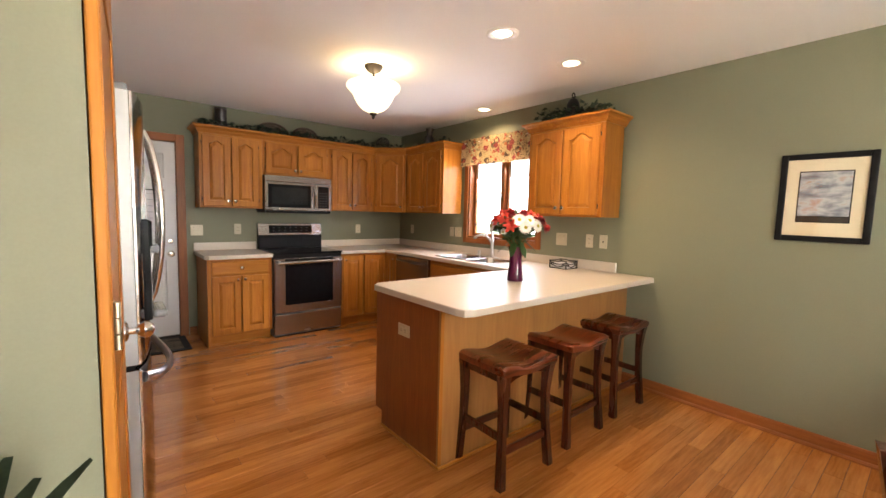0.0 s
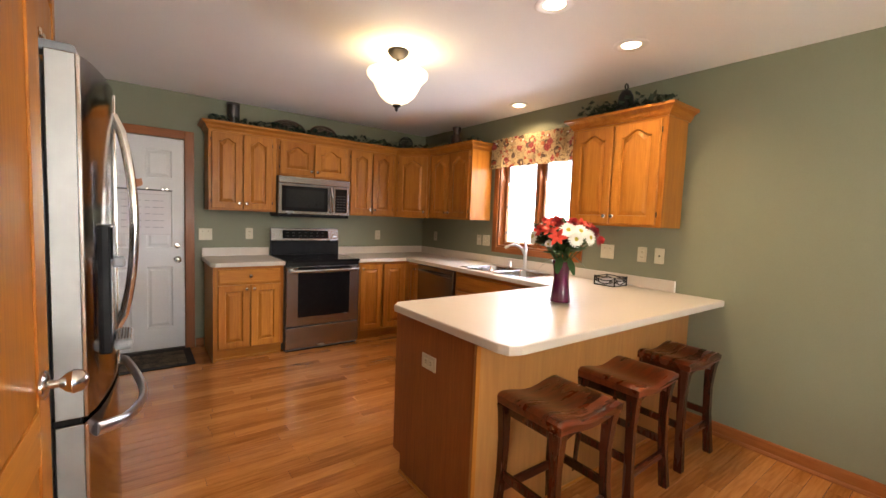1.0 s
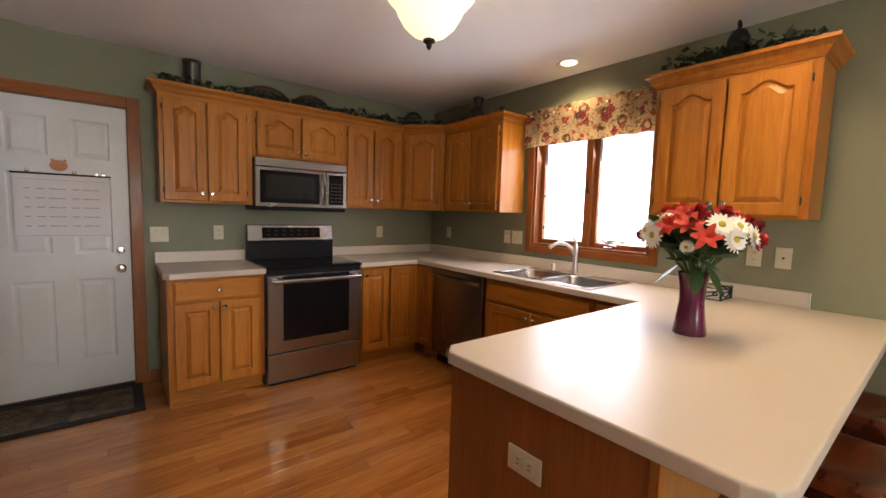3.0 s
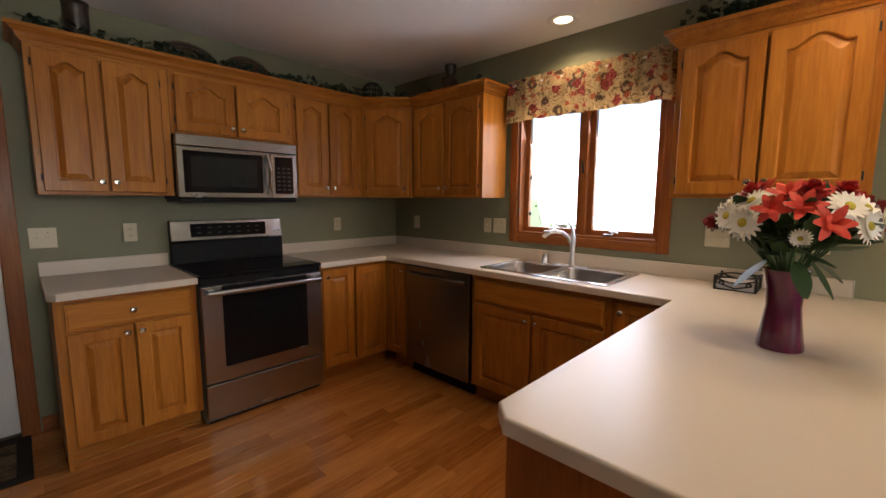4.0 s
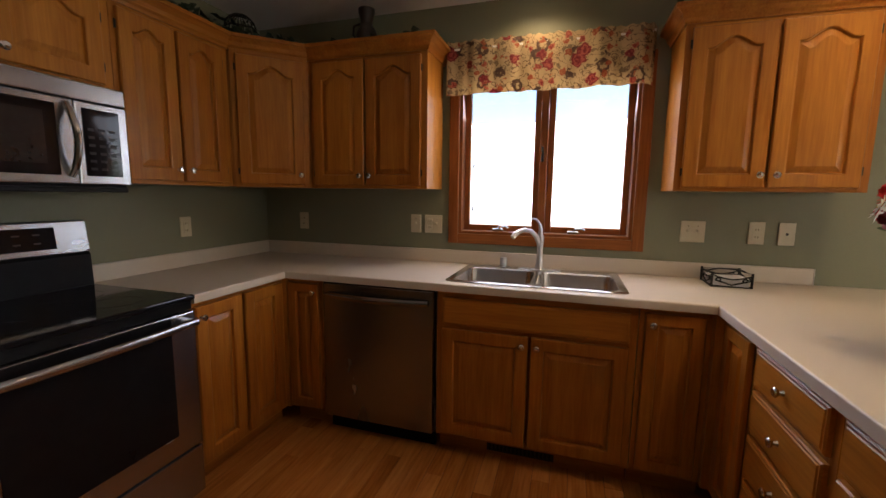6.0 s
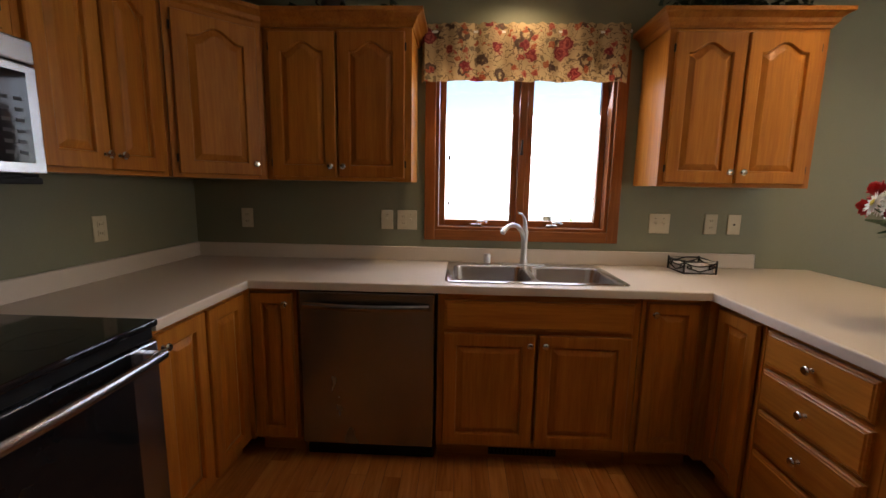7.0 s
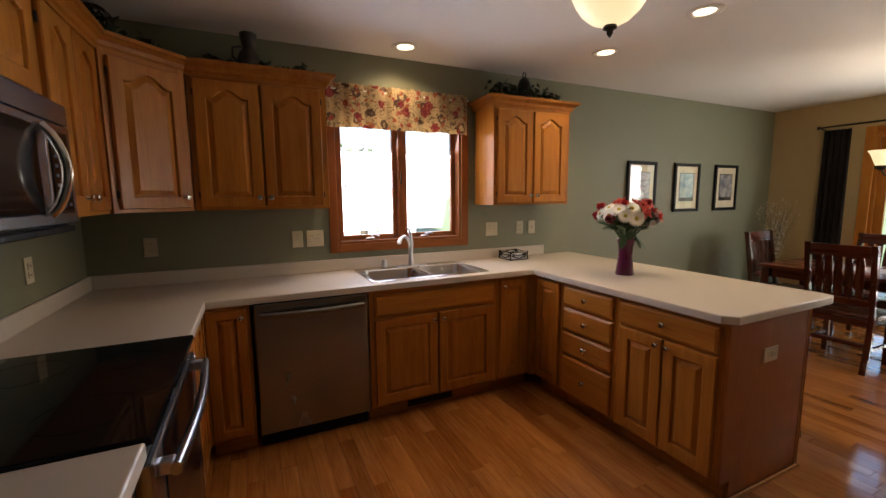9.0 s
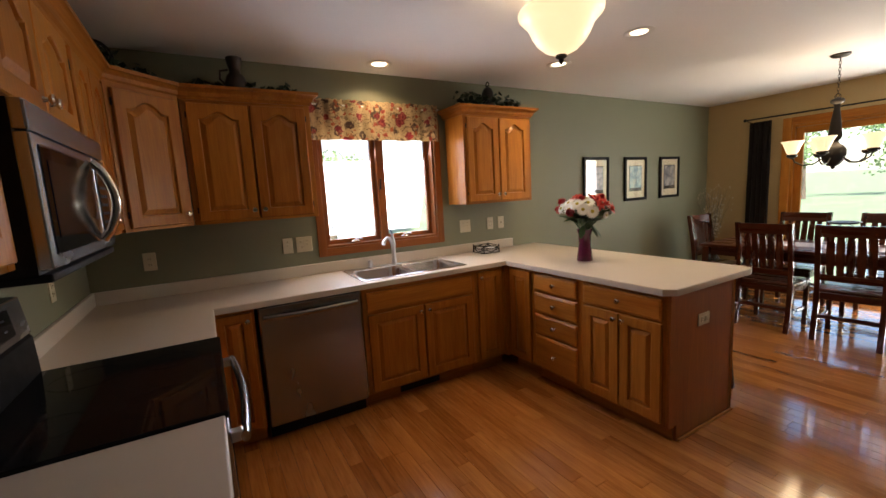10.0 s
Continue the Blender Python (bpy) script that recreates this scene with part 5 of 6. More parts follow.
# ---- stools ----
def bar_stool(m):
    """A thick dished seat on four waisted legs, with aprons and stretchers; x along the counter."""
    st = thing("bar_stool", m, "dark-stained wooden saddle-seat bar stool under the counter overhang", "stool", "bar stools at the peninsula")
    bm = B()
    nx, ny, w, d = 20, 8, 0.415, 0.375
    prof = [(-1, 0.012), (-0.97, 0.004), (-0.93, 0.0)] + [(-0.85 + 1.7 * k / 5, 0.0) for k in range(6)] + [(0.93, 0.0), (0.97, 0.004), (1, 0.012)]
    upper, lower = [], []
    for i in range(nx + 1):
        u = 2 * i / nx - 1
        dish = 0.026 * (0.5 + 0.5 * math.cos(math.pi * min(1.0, abs(u) / 0.88)))
        end = 0.012 if i in (0, nx) else 0.0
        upper.append([bm.verts.new((w / 2 * u, d / 2 * v, 0.634 - dish - max(e, end))) for v, e in prof])
        lower.append([bm.verts.new((w / 2 * u * 0.985, d / 2 * v * 0.985, 0.588 - dish * 0.7)) for v, e in prof])
    for rows in (upper, lower):
        for p, q in zip(rows, rows[1:]):
            for j in range(len(prof) - 1):
                bm.faces.new((p[j], q[j], q[j + 1], p[j + 1]))
    rims = [[r[0] for r in g] + g[-1][1:] + [r[-1] for r in g[::-1]][1:] + g[0][::-1][1:-1] for g in (upper, lower)]
    n = len(rims[0])
    for k in range(n):
        bm.faces.new((rims[0][k], rims[0][(k + 1) % n], rims[1][(k + 1) % n], rims[1][k]))
    part("seat", bm, stool_top, st, "glossy dished seat with red-brown grain", smooth=True)
    for sx in (-1, 1):
        for sy in (-1, 1):
            lb = B()
            rings = []
            for z, x, y, hw in ((0.0, 0.190, 0.165, 0.022), (0.10, 0.183, 0.158, 0.021), (0.26, 0.172, 0.147, 0.0195), (0.42, 0.169, 0.143, 0.020), (0.54, 0.174, 0.148, 0.025), (0.588, 0.178, 0.152, 0.029)):
                rings.append([lb.verts.new((sx * x + a * hw, sy * y + b * hw, z)) for a, b in ((-1, -1), (1, -1), (1, 1), (-1, 1))])
            for p, q in zip(rings, rings[1:]):
                for k in range(4):
                    lb.faces.new((p[k], p[(k + 1) % 4], q[(k + 1) % 4], q[k]))
            lb.faces.new(rings[0][::-1]), lb.faces.new(rings[-1])
            bmesh.ops.bevel(lb, geom=list(lb.edges), offset=0.004, segments=2, affect="EDGES")
            part("leg", lb, cherry, st, smooth=True)
    for sy in (-1, 1):
        part("stretcher", box(B(), -0.156, sy * 0.150 - 0.010, 0.165, 0.156, sy * 0.150 + 0.010, 0.205, 0.004), cherry_flat, st)
        ab = B()
        low, high = [], []
        for k in range(13):
            u = 2 * k / 12 - 1
            low.append((0.152 * u, 0.545 + 0.014 * (1 - u * u) - 0.018 * abs(u) ** 3))
            high.append((0.152 * u, 0.589 - 0.016 * (1 - u * u)))
        grid_ = [[ab.verts.new((x, sy * 0.146 + t_ * 0.010, z)) for x, z in row] for t_ in (-1, 1) for row in (low, high)]
        for p, q in ((0, 1), (3, 2), (2, 0), (1, 3)):
            for k in range(12):
                ab.faces.new((grid_[p][k], grid_[p][k + 1], grid_[q][k + 1], grid_[q][k]))
        for k in (0, 12):
            ab.faces.new((grid_[0][k], grid_[1][k], grid_[3][k], grid_[2][k]))
        part("apron", ab, cherry_flat, st)
    for sx in (-1, 1):
        part("stretcher", box(B(), sx * 0.172 - 0.010, -0.133, 0.235, sx * 0.172 + 0.010, 0.133, 0.275, 0.004), cherry, st)
        part("apron", box(B(), sx * 0.171 - 0.010, -0.126, 0.540, sx * 0.171 + 0.010, 0.126, 0.589, 0.002), cherry, st)
    return st


stool = bar_stool(pose(1.868, 1.742, 0, 0, 0, -1.0))
copy_thing(stool, pose(2.458, 1.768, 0, 0, 0, 1))
copy_thing(stool, pose(3.055, 1.785, 0, 0, 0, -1))

# ---- dining area ----
def dining_chair(m, label):
    """Slatted high-back chair; it faces -y, the back at +y."""
    c_ = thing("dining_chair", m, label, "chair", "chairs round the dining table")
    w, d = 0.46, 0.43
    bm = B()
    box(bm, -w / 2, -d / 2, 0.435, w / 2, d / 2 - 0.02, 0.465, 0.008)
    part("seat", bm, cherry_flat, c_, "glossy wooden seat")

    def back_y(z):
        return d / 2 - 0.02 + (0.0 if z < 0.45 else 0.16 * (z - 0.45) ** 1.25) + (0.05 * (1 - z / 0.45) ** 2 if z < 0.45 else 0)
    for s in (-1, 1):
        lb = B()
        rings = []
        for z in (0.0, 0.15, 0.30, 0.45, 0.62, 0.80, 0.95, 1.04):
            y, t = back_y(z), 0.021
            rings.append([lb.verts.new((s * (w / 2 - 0.018) + a * 0.019, y + b * t, z)) for a, b in ((-1, -1), (1, -1), (1, 1), (-1, 1))])
        for p, q in zip(rings, rings[1:]):
            for k in range(4):
                lb.faces.new((p[k], p[(k + 1) % 4], q[(k + 1) % 4], q[k]))
        lb.faces.new(rings[0][::-1]), lb.faces.new(rings[-1])
        part("back_post", lb, cherry, c_, smooth=True)
        part("leg", box(B(), s * (w / 2 - 0.025) - 0.019, -d / 2 + 0.012, 0.0, s * (w / 2 - 0.025) + 0.019, -d / 2 + 0.050, 0.434, 0.003), cherry, c_)
        part("stretcher", box(B(), s * (w / 2 - 0.025) - 0.009, -d / 2 + 0.052, 0.165, s * (w / 2 - 0.025) + 0.009, d / 2 - 0.03, 0.195, 0.003), cherry, c_)
        part("side_rail", box(B(), s * (w / 2 - 0.020) - 0.010, -d / 2 + 0.052, 0.375, s * (w / 2 - 0.020) + 0.010, d / 2 - 0.045, 0.434, 0.002), cherry, c_)
    for z0, z1, t in ((0.935, 1.035, 0.014), (0.545, 0.600, 0.012)):
        rb = B()
        rows = []
        for k in range(9):
            u = 2 * k / 8 - 1
            x, dy = (w / 2 - 0.038) * u, 0.018 * (1 - u * u)
            rows.append([rb.verts.new(p) for p in ((x, back_y(z0) + dy - t, z0), (x, back_y(z0) + dy + t, z0), (x, back_y(z1) + dy + t, z1), (x, back_y(z1) + dy - t, z1))])
        for p, q in zip(rows, rows[1:]):
            for k in range(4):
                rb.faces.new((p[k], p[(k + 1) % 4], q[(k + 1) % 4], q[k]))
        rb.faces.new(rows[0][::-1]), rb.faces.new(rows[-1])
        part("crest_rail" if z0 > 0.9 else "lower_rail", rb, cherry_flat, c_)
    for k in range(5):
        u = (k - 2) * 0.36
        x, dy = (w / 2 - 0.05) * u, 0.018 * (1 - u * u)
        sb = B()
        rows = []
        for z in (0.598, 0.72, 0.84, 0.937):
            hw = 0.022 + 0.006 * math.sin((z - 0.6) / 0.34 * math.pi)
            rows.append([sb.verts.new((x + a * hw, back_y(z) + dy + b * 0.006, z)) for a, b in ((-1, -1), (1, -1), (1, 1), (-1, 1))])
        for p, q in zip(rows, rows[1:]):
            for j in range(4):
                sb.faces.new((p[j], p[(j + 1) % 4], q[(j + 1) % 4], q[j]))
        sb.faces.new(rows[0][::-1]), sb.faces.new(rows[-1])
        part("slat", sb, cherry, c_)
    part("front_rail", box(B(), -w / 2 + 0.045, -d / 2 + 0.020, 0.375, w / 2 - 0.045, -d / 2 + 0.040, 0.434, 0.002), cherry_flat, c_)
    part("back_rail", box(B(), -w / 2 + 0.038, d / 2 - 0.030, 0.375, w / 2 - 0.038, d / 2 - 0.010, 0.434, 0.002), cherry_flat, c_)
    part("cross_stretcher", box(B(), -w / 2 + 0.035, 0.02, 0.170, w / 2 - 0.035, 0.038, 0.192, 0.002), cherry_flat, c_)
    part("back_stretcher", box(B(), -w / 2 + 0.038, d / 2 - 0.005, 0.205, w / 2 - 0.038, d / 2 + 0.012, 0.235, 0.002), cherry_flat, c_)
    return c_


CHL = "dark-stained slat-back dining chair tucked under the table"
chair = dining_chair(pose(2.11, -0.15, 0), CHL)
copy_thing(chair, pose(1.51, -0.165, 0, 0, 0, 4))
tagged(copy_thing(chair, pose(0.95, -0.02, 0, 0, 0, 12)), "dark-stained slat-back dining chair pulled out and slightly turned")
for x in (2.26, 1.56, 0.95):
    copy_thing(chair, pose(x, -1.0, 0, 0, 0, 180))
tagged(copy_thing(chair, pose(2.84, -0.67, 0, 0, 0, -90)), "dark-stained slat-back dining chair at the table's end")

dt = thing("dining_table", pose(1.74, -0.59, 0), "dark-stained wooden dining table with a glossy top", "table")
part("tabletop", box(B(), -1.10, -0.42, 0.722, 1.10, 0.42, 0.752, 0.006), cherry_flat, dt, "glossy dark plank tabletop")
for s in (-1, 1):
    part("apron", box(B(), -1.0, s * 0.36 - 0.011, 0.63, 1.0, s * 0.36 + 0.011, 0.7215, 0.002), cherry_flat, dt)
    part("apron", box(B(), s * 1.0 - 0.011, -0.348, 0.63, s * 1.0 + 0.011, 0.348, 0.7215, 0.002), cherry, dt)
    for q in (-1, 1):
        part("leg", box(B(), s * 1.04 - 0.035, q * 0.375 - 0.035, 0.0, s * 1.04 + 0.035, q * 0.375 + 0.035, 0.7215, 0.005), cherry, dt)
rn = thing("table_runner", pose(1.74, -0.59, 0.7525), "pale grey cloth runner lying on the dining table", "runner")
part("cloth", box(B(), -0.75, -0.15, 0.0, 0.75, 0.15, 0.003, 0.001), surface("grey_lilac_cloth", (0.35, 0.33, 0.36), (0.45, 0.43, 0.45), (40, 40, 40), 0.9, bump=0.3), rn)
cb = thing("table_centrepiece", pose(1.74, -0.58, 0.7560), "dark wrought-iron candle holder on the runner", "candle holder")
part("base", lathe(B(), [(0.08, 0), (0.08, 0.006), (0.02, 0.012), (0.0001, 0.012)], 18), iron, cb)
for k in range(3):
    a = 2 * math.pi * k / 3 + 0.4
    part("scroll", tube(B(), [(0.02 * math.cos(a), 0.02 * math.sin(a), 0.01), (0.09 * math.cos(a), 0.09 * math.sin(a), 0.06), (0.13 * math.cos(a + .4), 0.13 * math.sin(a + .4), 0.14), (0.08 * math.cos(a + .7), 0.08 * math.sin(a + .7), 0.20), (0.03 * math.cos(a + .7), 0.03 * math.sin(a + .7), 0.23)], 0.005, 6), iron, cb, smooth=True)
part("top_dish", lathe(B(), [(0.0001, 0.225), (0.10, 0.23), (0.13, 0.245), (0.125, 0.249), (0.0001, 0.235)], 20), iron, cb, smooth=True)

# curtain and rod by the patio door
cur = thing("curtain", Matrix(), "long dark brown curtain hung beside the patio door", "curtain")
bm = B()
rows = []
for i in range(61):
    x = 2.735 + 0.26 * i / 60
    row = []
    for j in range(9):
        v = j / 8
        fold = 0.022 * math.sin(i / 60 * math.pi * 9) * (0.75 + 0.25 * v) + 0.006 * noise.noise(Vector((x * 12, v * 2, 1)))
        row.append(bm.verts.new((2.865 + (x - 2.865) * (0.92 + 0.10 * v), YS + 0.075 + fold, 2.155 - 2.12 * v)))
    rows.append(row)
for a, b in zip(rows, rows[1:]):
    for j in range(8):
        bm.faces.new((a[j], b[j], b[j + 1], a[j + 1]))
bmesh.ops.solidify(bm, geom=list(bm.faces), thickness=0.003)
part("cloth", bm, curtain_cloth, cur, smooth=True)
rod = thing("curtain_rod", Matrix(), "black metal curtain rod across the patio door", "curtain rod")
part("rod", tube(B(), [(3.03, YS + 0.075, 2.195), (0.20, YS + 0.075, 2.195)], 0.009, 10), iron, rod, smooth=True)
for x in (3.04, 0.19):
    part("finial", lathe(B(), [(0.0001, -0.02), (0.016, -0.012), (0.02, 0.0), (0.016, 0.012), (0.0001, 0.02)], 12, pose(x, YS + 0.075, 2.195, 0, 90)), iron, rod, smooth=True)
for x in (3.01, 1.56, 0.26):
    part("bracket", tube(B(), [(x, YS + 0.001, 2.175), (x, YS + 0.06, 2.175), (x, YS + 0.075, 2.186)], 0.006, 8), iron, rod)

# dried arrangement in the corner
pot = thing("dried_arrangement", pose(3.27, -1.30, 0), "tall dried twig arrangement in a dark floor vase", "dried plant")
part("vase", lathe(B(), [(0.08, 0), (0.10, 0.02), (0.13, 0.18), (0.12, 0.34), (0.06, 0.46), (0.05, 0.52), (0.065, 0.56), (0.055, 0.56), (0.042, 0.52), (0.05, 0.46)], 20), terracotta, pot, smooth=True)
rnd = random.Random(5)
bm, bl = B(), B()
for k in range(60):
    a, s = rnd.uniform(0, 6.28), rnd.uniform(0.02, 0.20)
    top_z = rnd.uniform(0.95, 1.36)
    p = [Vector((0.02 * math.cos(a), 0.02 * math.sin(a), 0.45))]
    for j in range(1, 5):
        u = j / 4
        p.append(Vector((s * u ** 1.4 * math.cos(a + 0.3 * u) + rnd.uniform(-.012, .012), s * u ** 1.4 * math.sin(a + 0.3 * u) + rnd.uniform(-.012, .012), 0.45 + (top_z - 0.45) * u)))
    tube(bm, p, 0.0018, 4)
    for j in range(7):
        q = p[rnd.randint(2, 4)] + Vector((rnd.uniform(-.04, .04), rnd.uniform(-.04, .04), rnd.uniform(-.07, .05)))
        bmesh.ops.create_icosphere(bl, subdivisions=1, radius=rnd.uniform(0.004, 0.009), matrix=Matrix.Translation(q))
tagged(part("twig_spray", bm, dried, pot), kind="stuff")
tagged(part("blossoms", bl, blossom, pot, "pale dried blossoms"), kind="stuff")

# pictures on the window wall
def picture(yc, zc, print_mat, label, w=0.43, h=0.53, tilt_=0.0):
    p = thing("framed_picture", pose(XW - 0.002, yc, zc, 0, 0, -90) @ pose(0, 0, 0, 0, tilt_, 0), label, "picture", "pictures on the green wall")
    f = 0.034
    for x0, z0, x1, z1 in ((-w / 2, -h / 2, -w / 2 + f, h / 2), (w / 2 - f, -h / 2, w / 2, h / 2), (-w / 2 + f, -h / 2, w / 2 - f, -h / 2 + f), (-w / 2 + f, h / 2 - f, w / 2 - f, h / 2)):
        part("frame_bar", box(B(), x0, -0.026, z0, x1, -0.001, z1, 0.005), black_plastic, p, "black wooden frame")
    part("mat_board", box(B(), -w / 2 + f, -0.010, -h / 2 + f, w / 2 - f, -0.006, h / 2 - f), mat_board, p, "cream mat board")
    part("inner_line", box(B(), -0.122, -0.0125, -0.150, 0.122, -0.0102, 0.160), black_plastic, p)
    part("print", box(B(), -0.116, -0.0140, -0.110, 0.116, -0.0126, 0.154), print_mat, p)
    part("caption_strip", box(B(), -0.116, -0.0140, -0.144, 0.116, -0.0126, -0.115), terracotta, p)
    pane = part("glazing", box(B(), -w / 2 + f, -0.0185, -h / 2 + f, w / 2 - f, -0.0165, h / 2 - f), window_glass, p)
    pane.visible_shadow = False
    return p


picture(0.747, 1.530, print_lake, "framed lake print with cream mat in black frame", tilt_=0.4)
picture(0.028, 1.527, print_blue, "framed blue landscape print in a black frame")
picture(-0.68, 1.527, print_dark, "framed dark print with cream mat in black frame")

# ---- vase of flowers ----
VX, VY = 2.440, 2.190
vase = thing("flower_vase", pose(VX, VY, CT1 + 0.001), "magenta flared glass vase standing on the peninsula", "vase")
part("body", lathe(B(), [(0.058, 0.0), (0.060, 0.006), (0.052, 0.06), (0.044, 0.13), (0.047, 0.19), (0.057, 0.235), (0.060, 0.243), (0.056, 0.243), (0.043, 0.19), (0.040, 0.13), (0.047, 0.06), (0.05, 0.02), (0.0001, 0.018)], 28), vase_glass, vase, smooth=True)


def petal(bm, m, length, width, curl, n=4):
    left, right = [], []
    for k in range(n + 1):
        u = k / n
        hw = width * math.sin(math.pi * min(0.97, 0.12 + 0.80 * u)) / 2
        z = curl * u * u
        left.append(bm.verts.new(m @ Vector((length * u, hw, z))))
        right.append(bm.verts.new(m @ Vector((length * u, -hw, z + 0.0003))))
    for k in range(n):
        bm.faces.new((left[k], left[k + 1], right[k + 1], right[k]))


def daisy(m, parent, r):
    bm = B()
    for ring, cnt, rr, cu in ((0, 18, r, -0.006), (1, 13, r * 0.78, 0.008)):
        for k in range(cnt):
            petal(bm, pose(0, 0, 0.002 * ring, 0, 0, 360 * k / cnt + 9 * ring) @ pose(r * 0.12, 0, 0), rr * 0.9, r * 0.30, cu)
    f = part("daisy", bm, petal_white, parent, "white daisy bloom", at=m)
    part("eye", lathe(B(), [(r * 0.26, 0.002), (r * 0.22, 0.007), (0.0001, 0.010)], 12), yellow_eye, f, "yellow-green flower eye", smooth=True)


def carnation(m, parent, r, mat, label, rr):
    bm = B()
    for ring in range(6):
        cnt = 12 - ring
        for k in range(cnt):
            petal(bm, pose(0, 0, 0.004 * ring, 0, 0, 360 * k / cnt + rr.uniform(-14, 14)) @ pose(0, 0, 0, 0, -14 * ring - rr.uniform(0, 12), 0), r * (1 - 0.09 * ring), r * 0.62, rr.uniform(-0.006, 0.012), 3)
    part("carnation", bm, mat, parent, label, at=m)


def lily(m, parent, r, rr):
    bm = B()
    for k in range(6):
        petal(bm, pose(0, 0, 0, 0, 0, 60 * k + rr.uniform(-6, 6)) @ pose(0, 0, 0, 0, -28 - 14 * (k % 2), 0), r * 1.05, r * 0.52, -0.016, 5)
    for k in range(5):
        petal(bm, pose(0, 0, 0.004, 0, 0, 72 * k + rr.uniform(-9, 9)) @ pose(0, 0, 0, 0, -58, 0), r * 0.75, r * 0.42, -0.010, 4)
    part("lily", bm, petal_coral, parent, "coral lily bloom", at=m)


bq = thing("bouquet", pose(VX, VY, CT1 + 0.255), "mixed bouquet of white daisies and red flowers in the vase", "flowers")
rr = random.Random(11)
blooms = []


def bloom(kind, az, lean, lift=0.0):
    """One flower head of the dome: az is its compass angle, lean how far it tips out from the top."""
    a, e = radians(az), radians(lean)
    d = Vector((math.sin(e) * math.cos(a), math.sin(e) * math.sin(a), math.cos(e)))
    c0 = Vector((0.185 * d.x, 0.185 * d.y, 0.130 + 0.100 * d.z + lift + rr.uniform(-0.006, 0.006)))
    n = (d + Vector((rr.uniform(-.18, .18), rr.uniform(-.18, .18), 0.12))).normalized()
    m = Matrix.Translation(c0) @ n.to_track_quat("Z", "Y").to_matrix().to_4x4()
    if kind == "daisy":
        daisy(m, bq, rr.uniform(0.046, 0.053))
    elif kind == "red":
        carnation(m, bq, rr.uniform(0.040, 0.047), petal_red, "red carnation bloom", rr)
    elif kind == "maroon":
        carnation(m, bq, 0.036, petal_maroon, "dark red carnation bloom", rr)
    elif kind == "small":
        daisy(m, bq, 0.026)
    else:
        lily(m, bq, rr.uniform(0.045, 0.052), rr)
    blooms.append(c0)


for kind, az, lean in (("daisy", 95, 78), ("daisy", 112, 55), ("daisy", 80, 50), ("daisy", 62, 72), ("maroon", 100, 96), ("red", 45, 55), ("daisy", 128, 82), ("daisy", 142, 50), ("daisy", 148, 88), ("red", 120, 34),
                       ("lily", 168, 66), ("lily", 190, 62), ("lily", 176, 40), ("red", 200, 40), ("lily", 207, 84), ("small", 190, 108),
                       ("daisy", 225, 62), ("daisy", 238, 88), ("daisy", 252, 58), ("red", 240, 38), ("daisy", 268, 84), ("maroon", 285, 66),
                       ("lily", 300, 52), ("lily", 278, 34), ("lily", 325, 70), ("red", 345, 50), ("daisy", 10, 76), ("red", 25, 86), ("daisy", 0, 32), ("lily", 90, 22), ("daisy", 140, 14), ("red", 300, 92)):
    bloom(kind, az, lean)
bm = B()
for c0 in blooms:
    tube(bm, [Vector((c0.x * 0.12, c0.y * 0.12, -0.20)), Vector((c0.x * 0.20, c0.y * 0.20, -0.01)), Vector((c0.x * 0.60, c0.y * 0.60, c0.z * 0.60)), c0 * 0.985], 0.0028, 5)
tagged(part("stem", bm, leaf_green, bq), kind="stuff")
for k in range(110):
    az, el = rr.uniform(0, 6.28), rr.uniform(-0.15, 1.2)
    bm = B()
    r0 = rr.uniform(0.02, 0.10)
    m = Matrix.Translation((r0 * math.cos(az), r0 * math.sin(az), rr.uniform(0.0, 0.06) + 0.9 * r0)) @ pose(0, 0, 0, 0, 0, math.degrees(az) + rr.uniform(-25, 25)) @ pose(0, 0, 0, 0, -math.degrees(el), 0) @ pose(0, 0, 0, rr.uniform(-40, 40))
    petal(bm, m, rr.uniform(0.07, 0.12), rr.uniform(0.026, 0.05), rr.uniform(-0.03, 0.02), 6)
    part("leaf", bm, leaf_green, bq)
for az, el, z in ((112, 8, 0.075), (205, -48, 0.02), (120, -40, 0.015), (255, -55, 0.02), (300, -35, 0.03)):
    bm = B()
    petal(bm, pose(0, 0, z, 0, 0, az) @ pose(0.055, 0, 0, 0, -el, 0), 0.115, 0.048, -0.012, 6)
    part("leaf", bm, pale_leaf if z > 0.05 else leaf_green, bq, "pale yellow-green pointed leaf" if z > 0.05 else "")

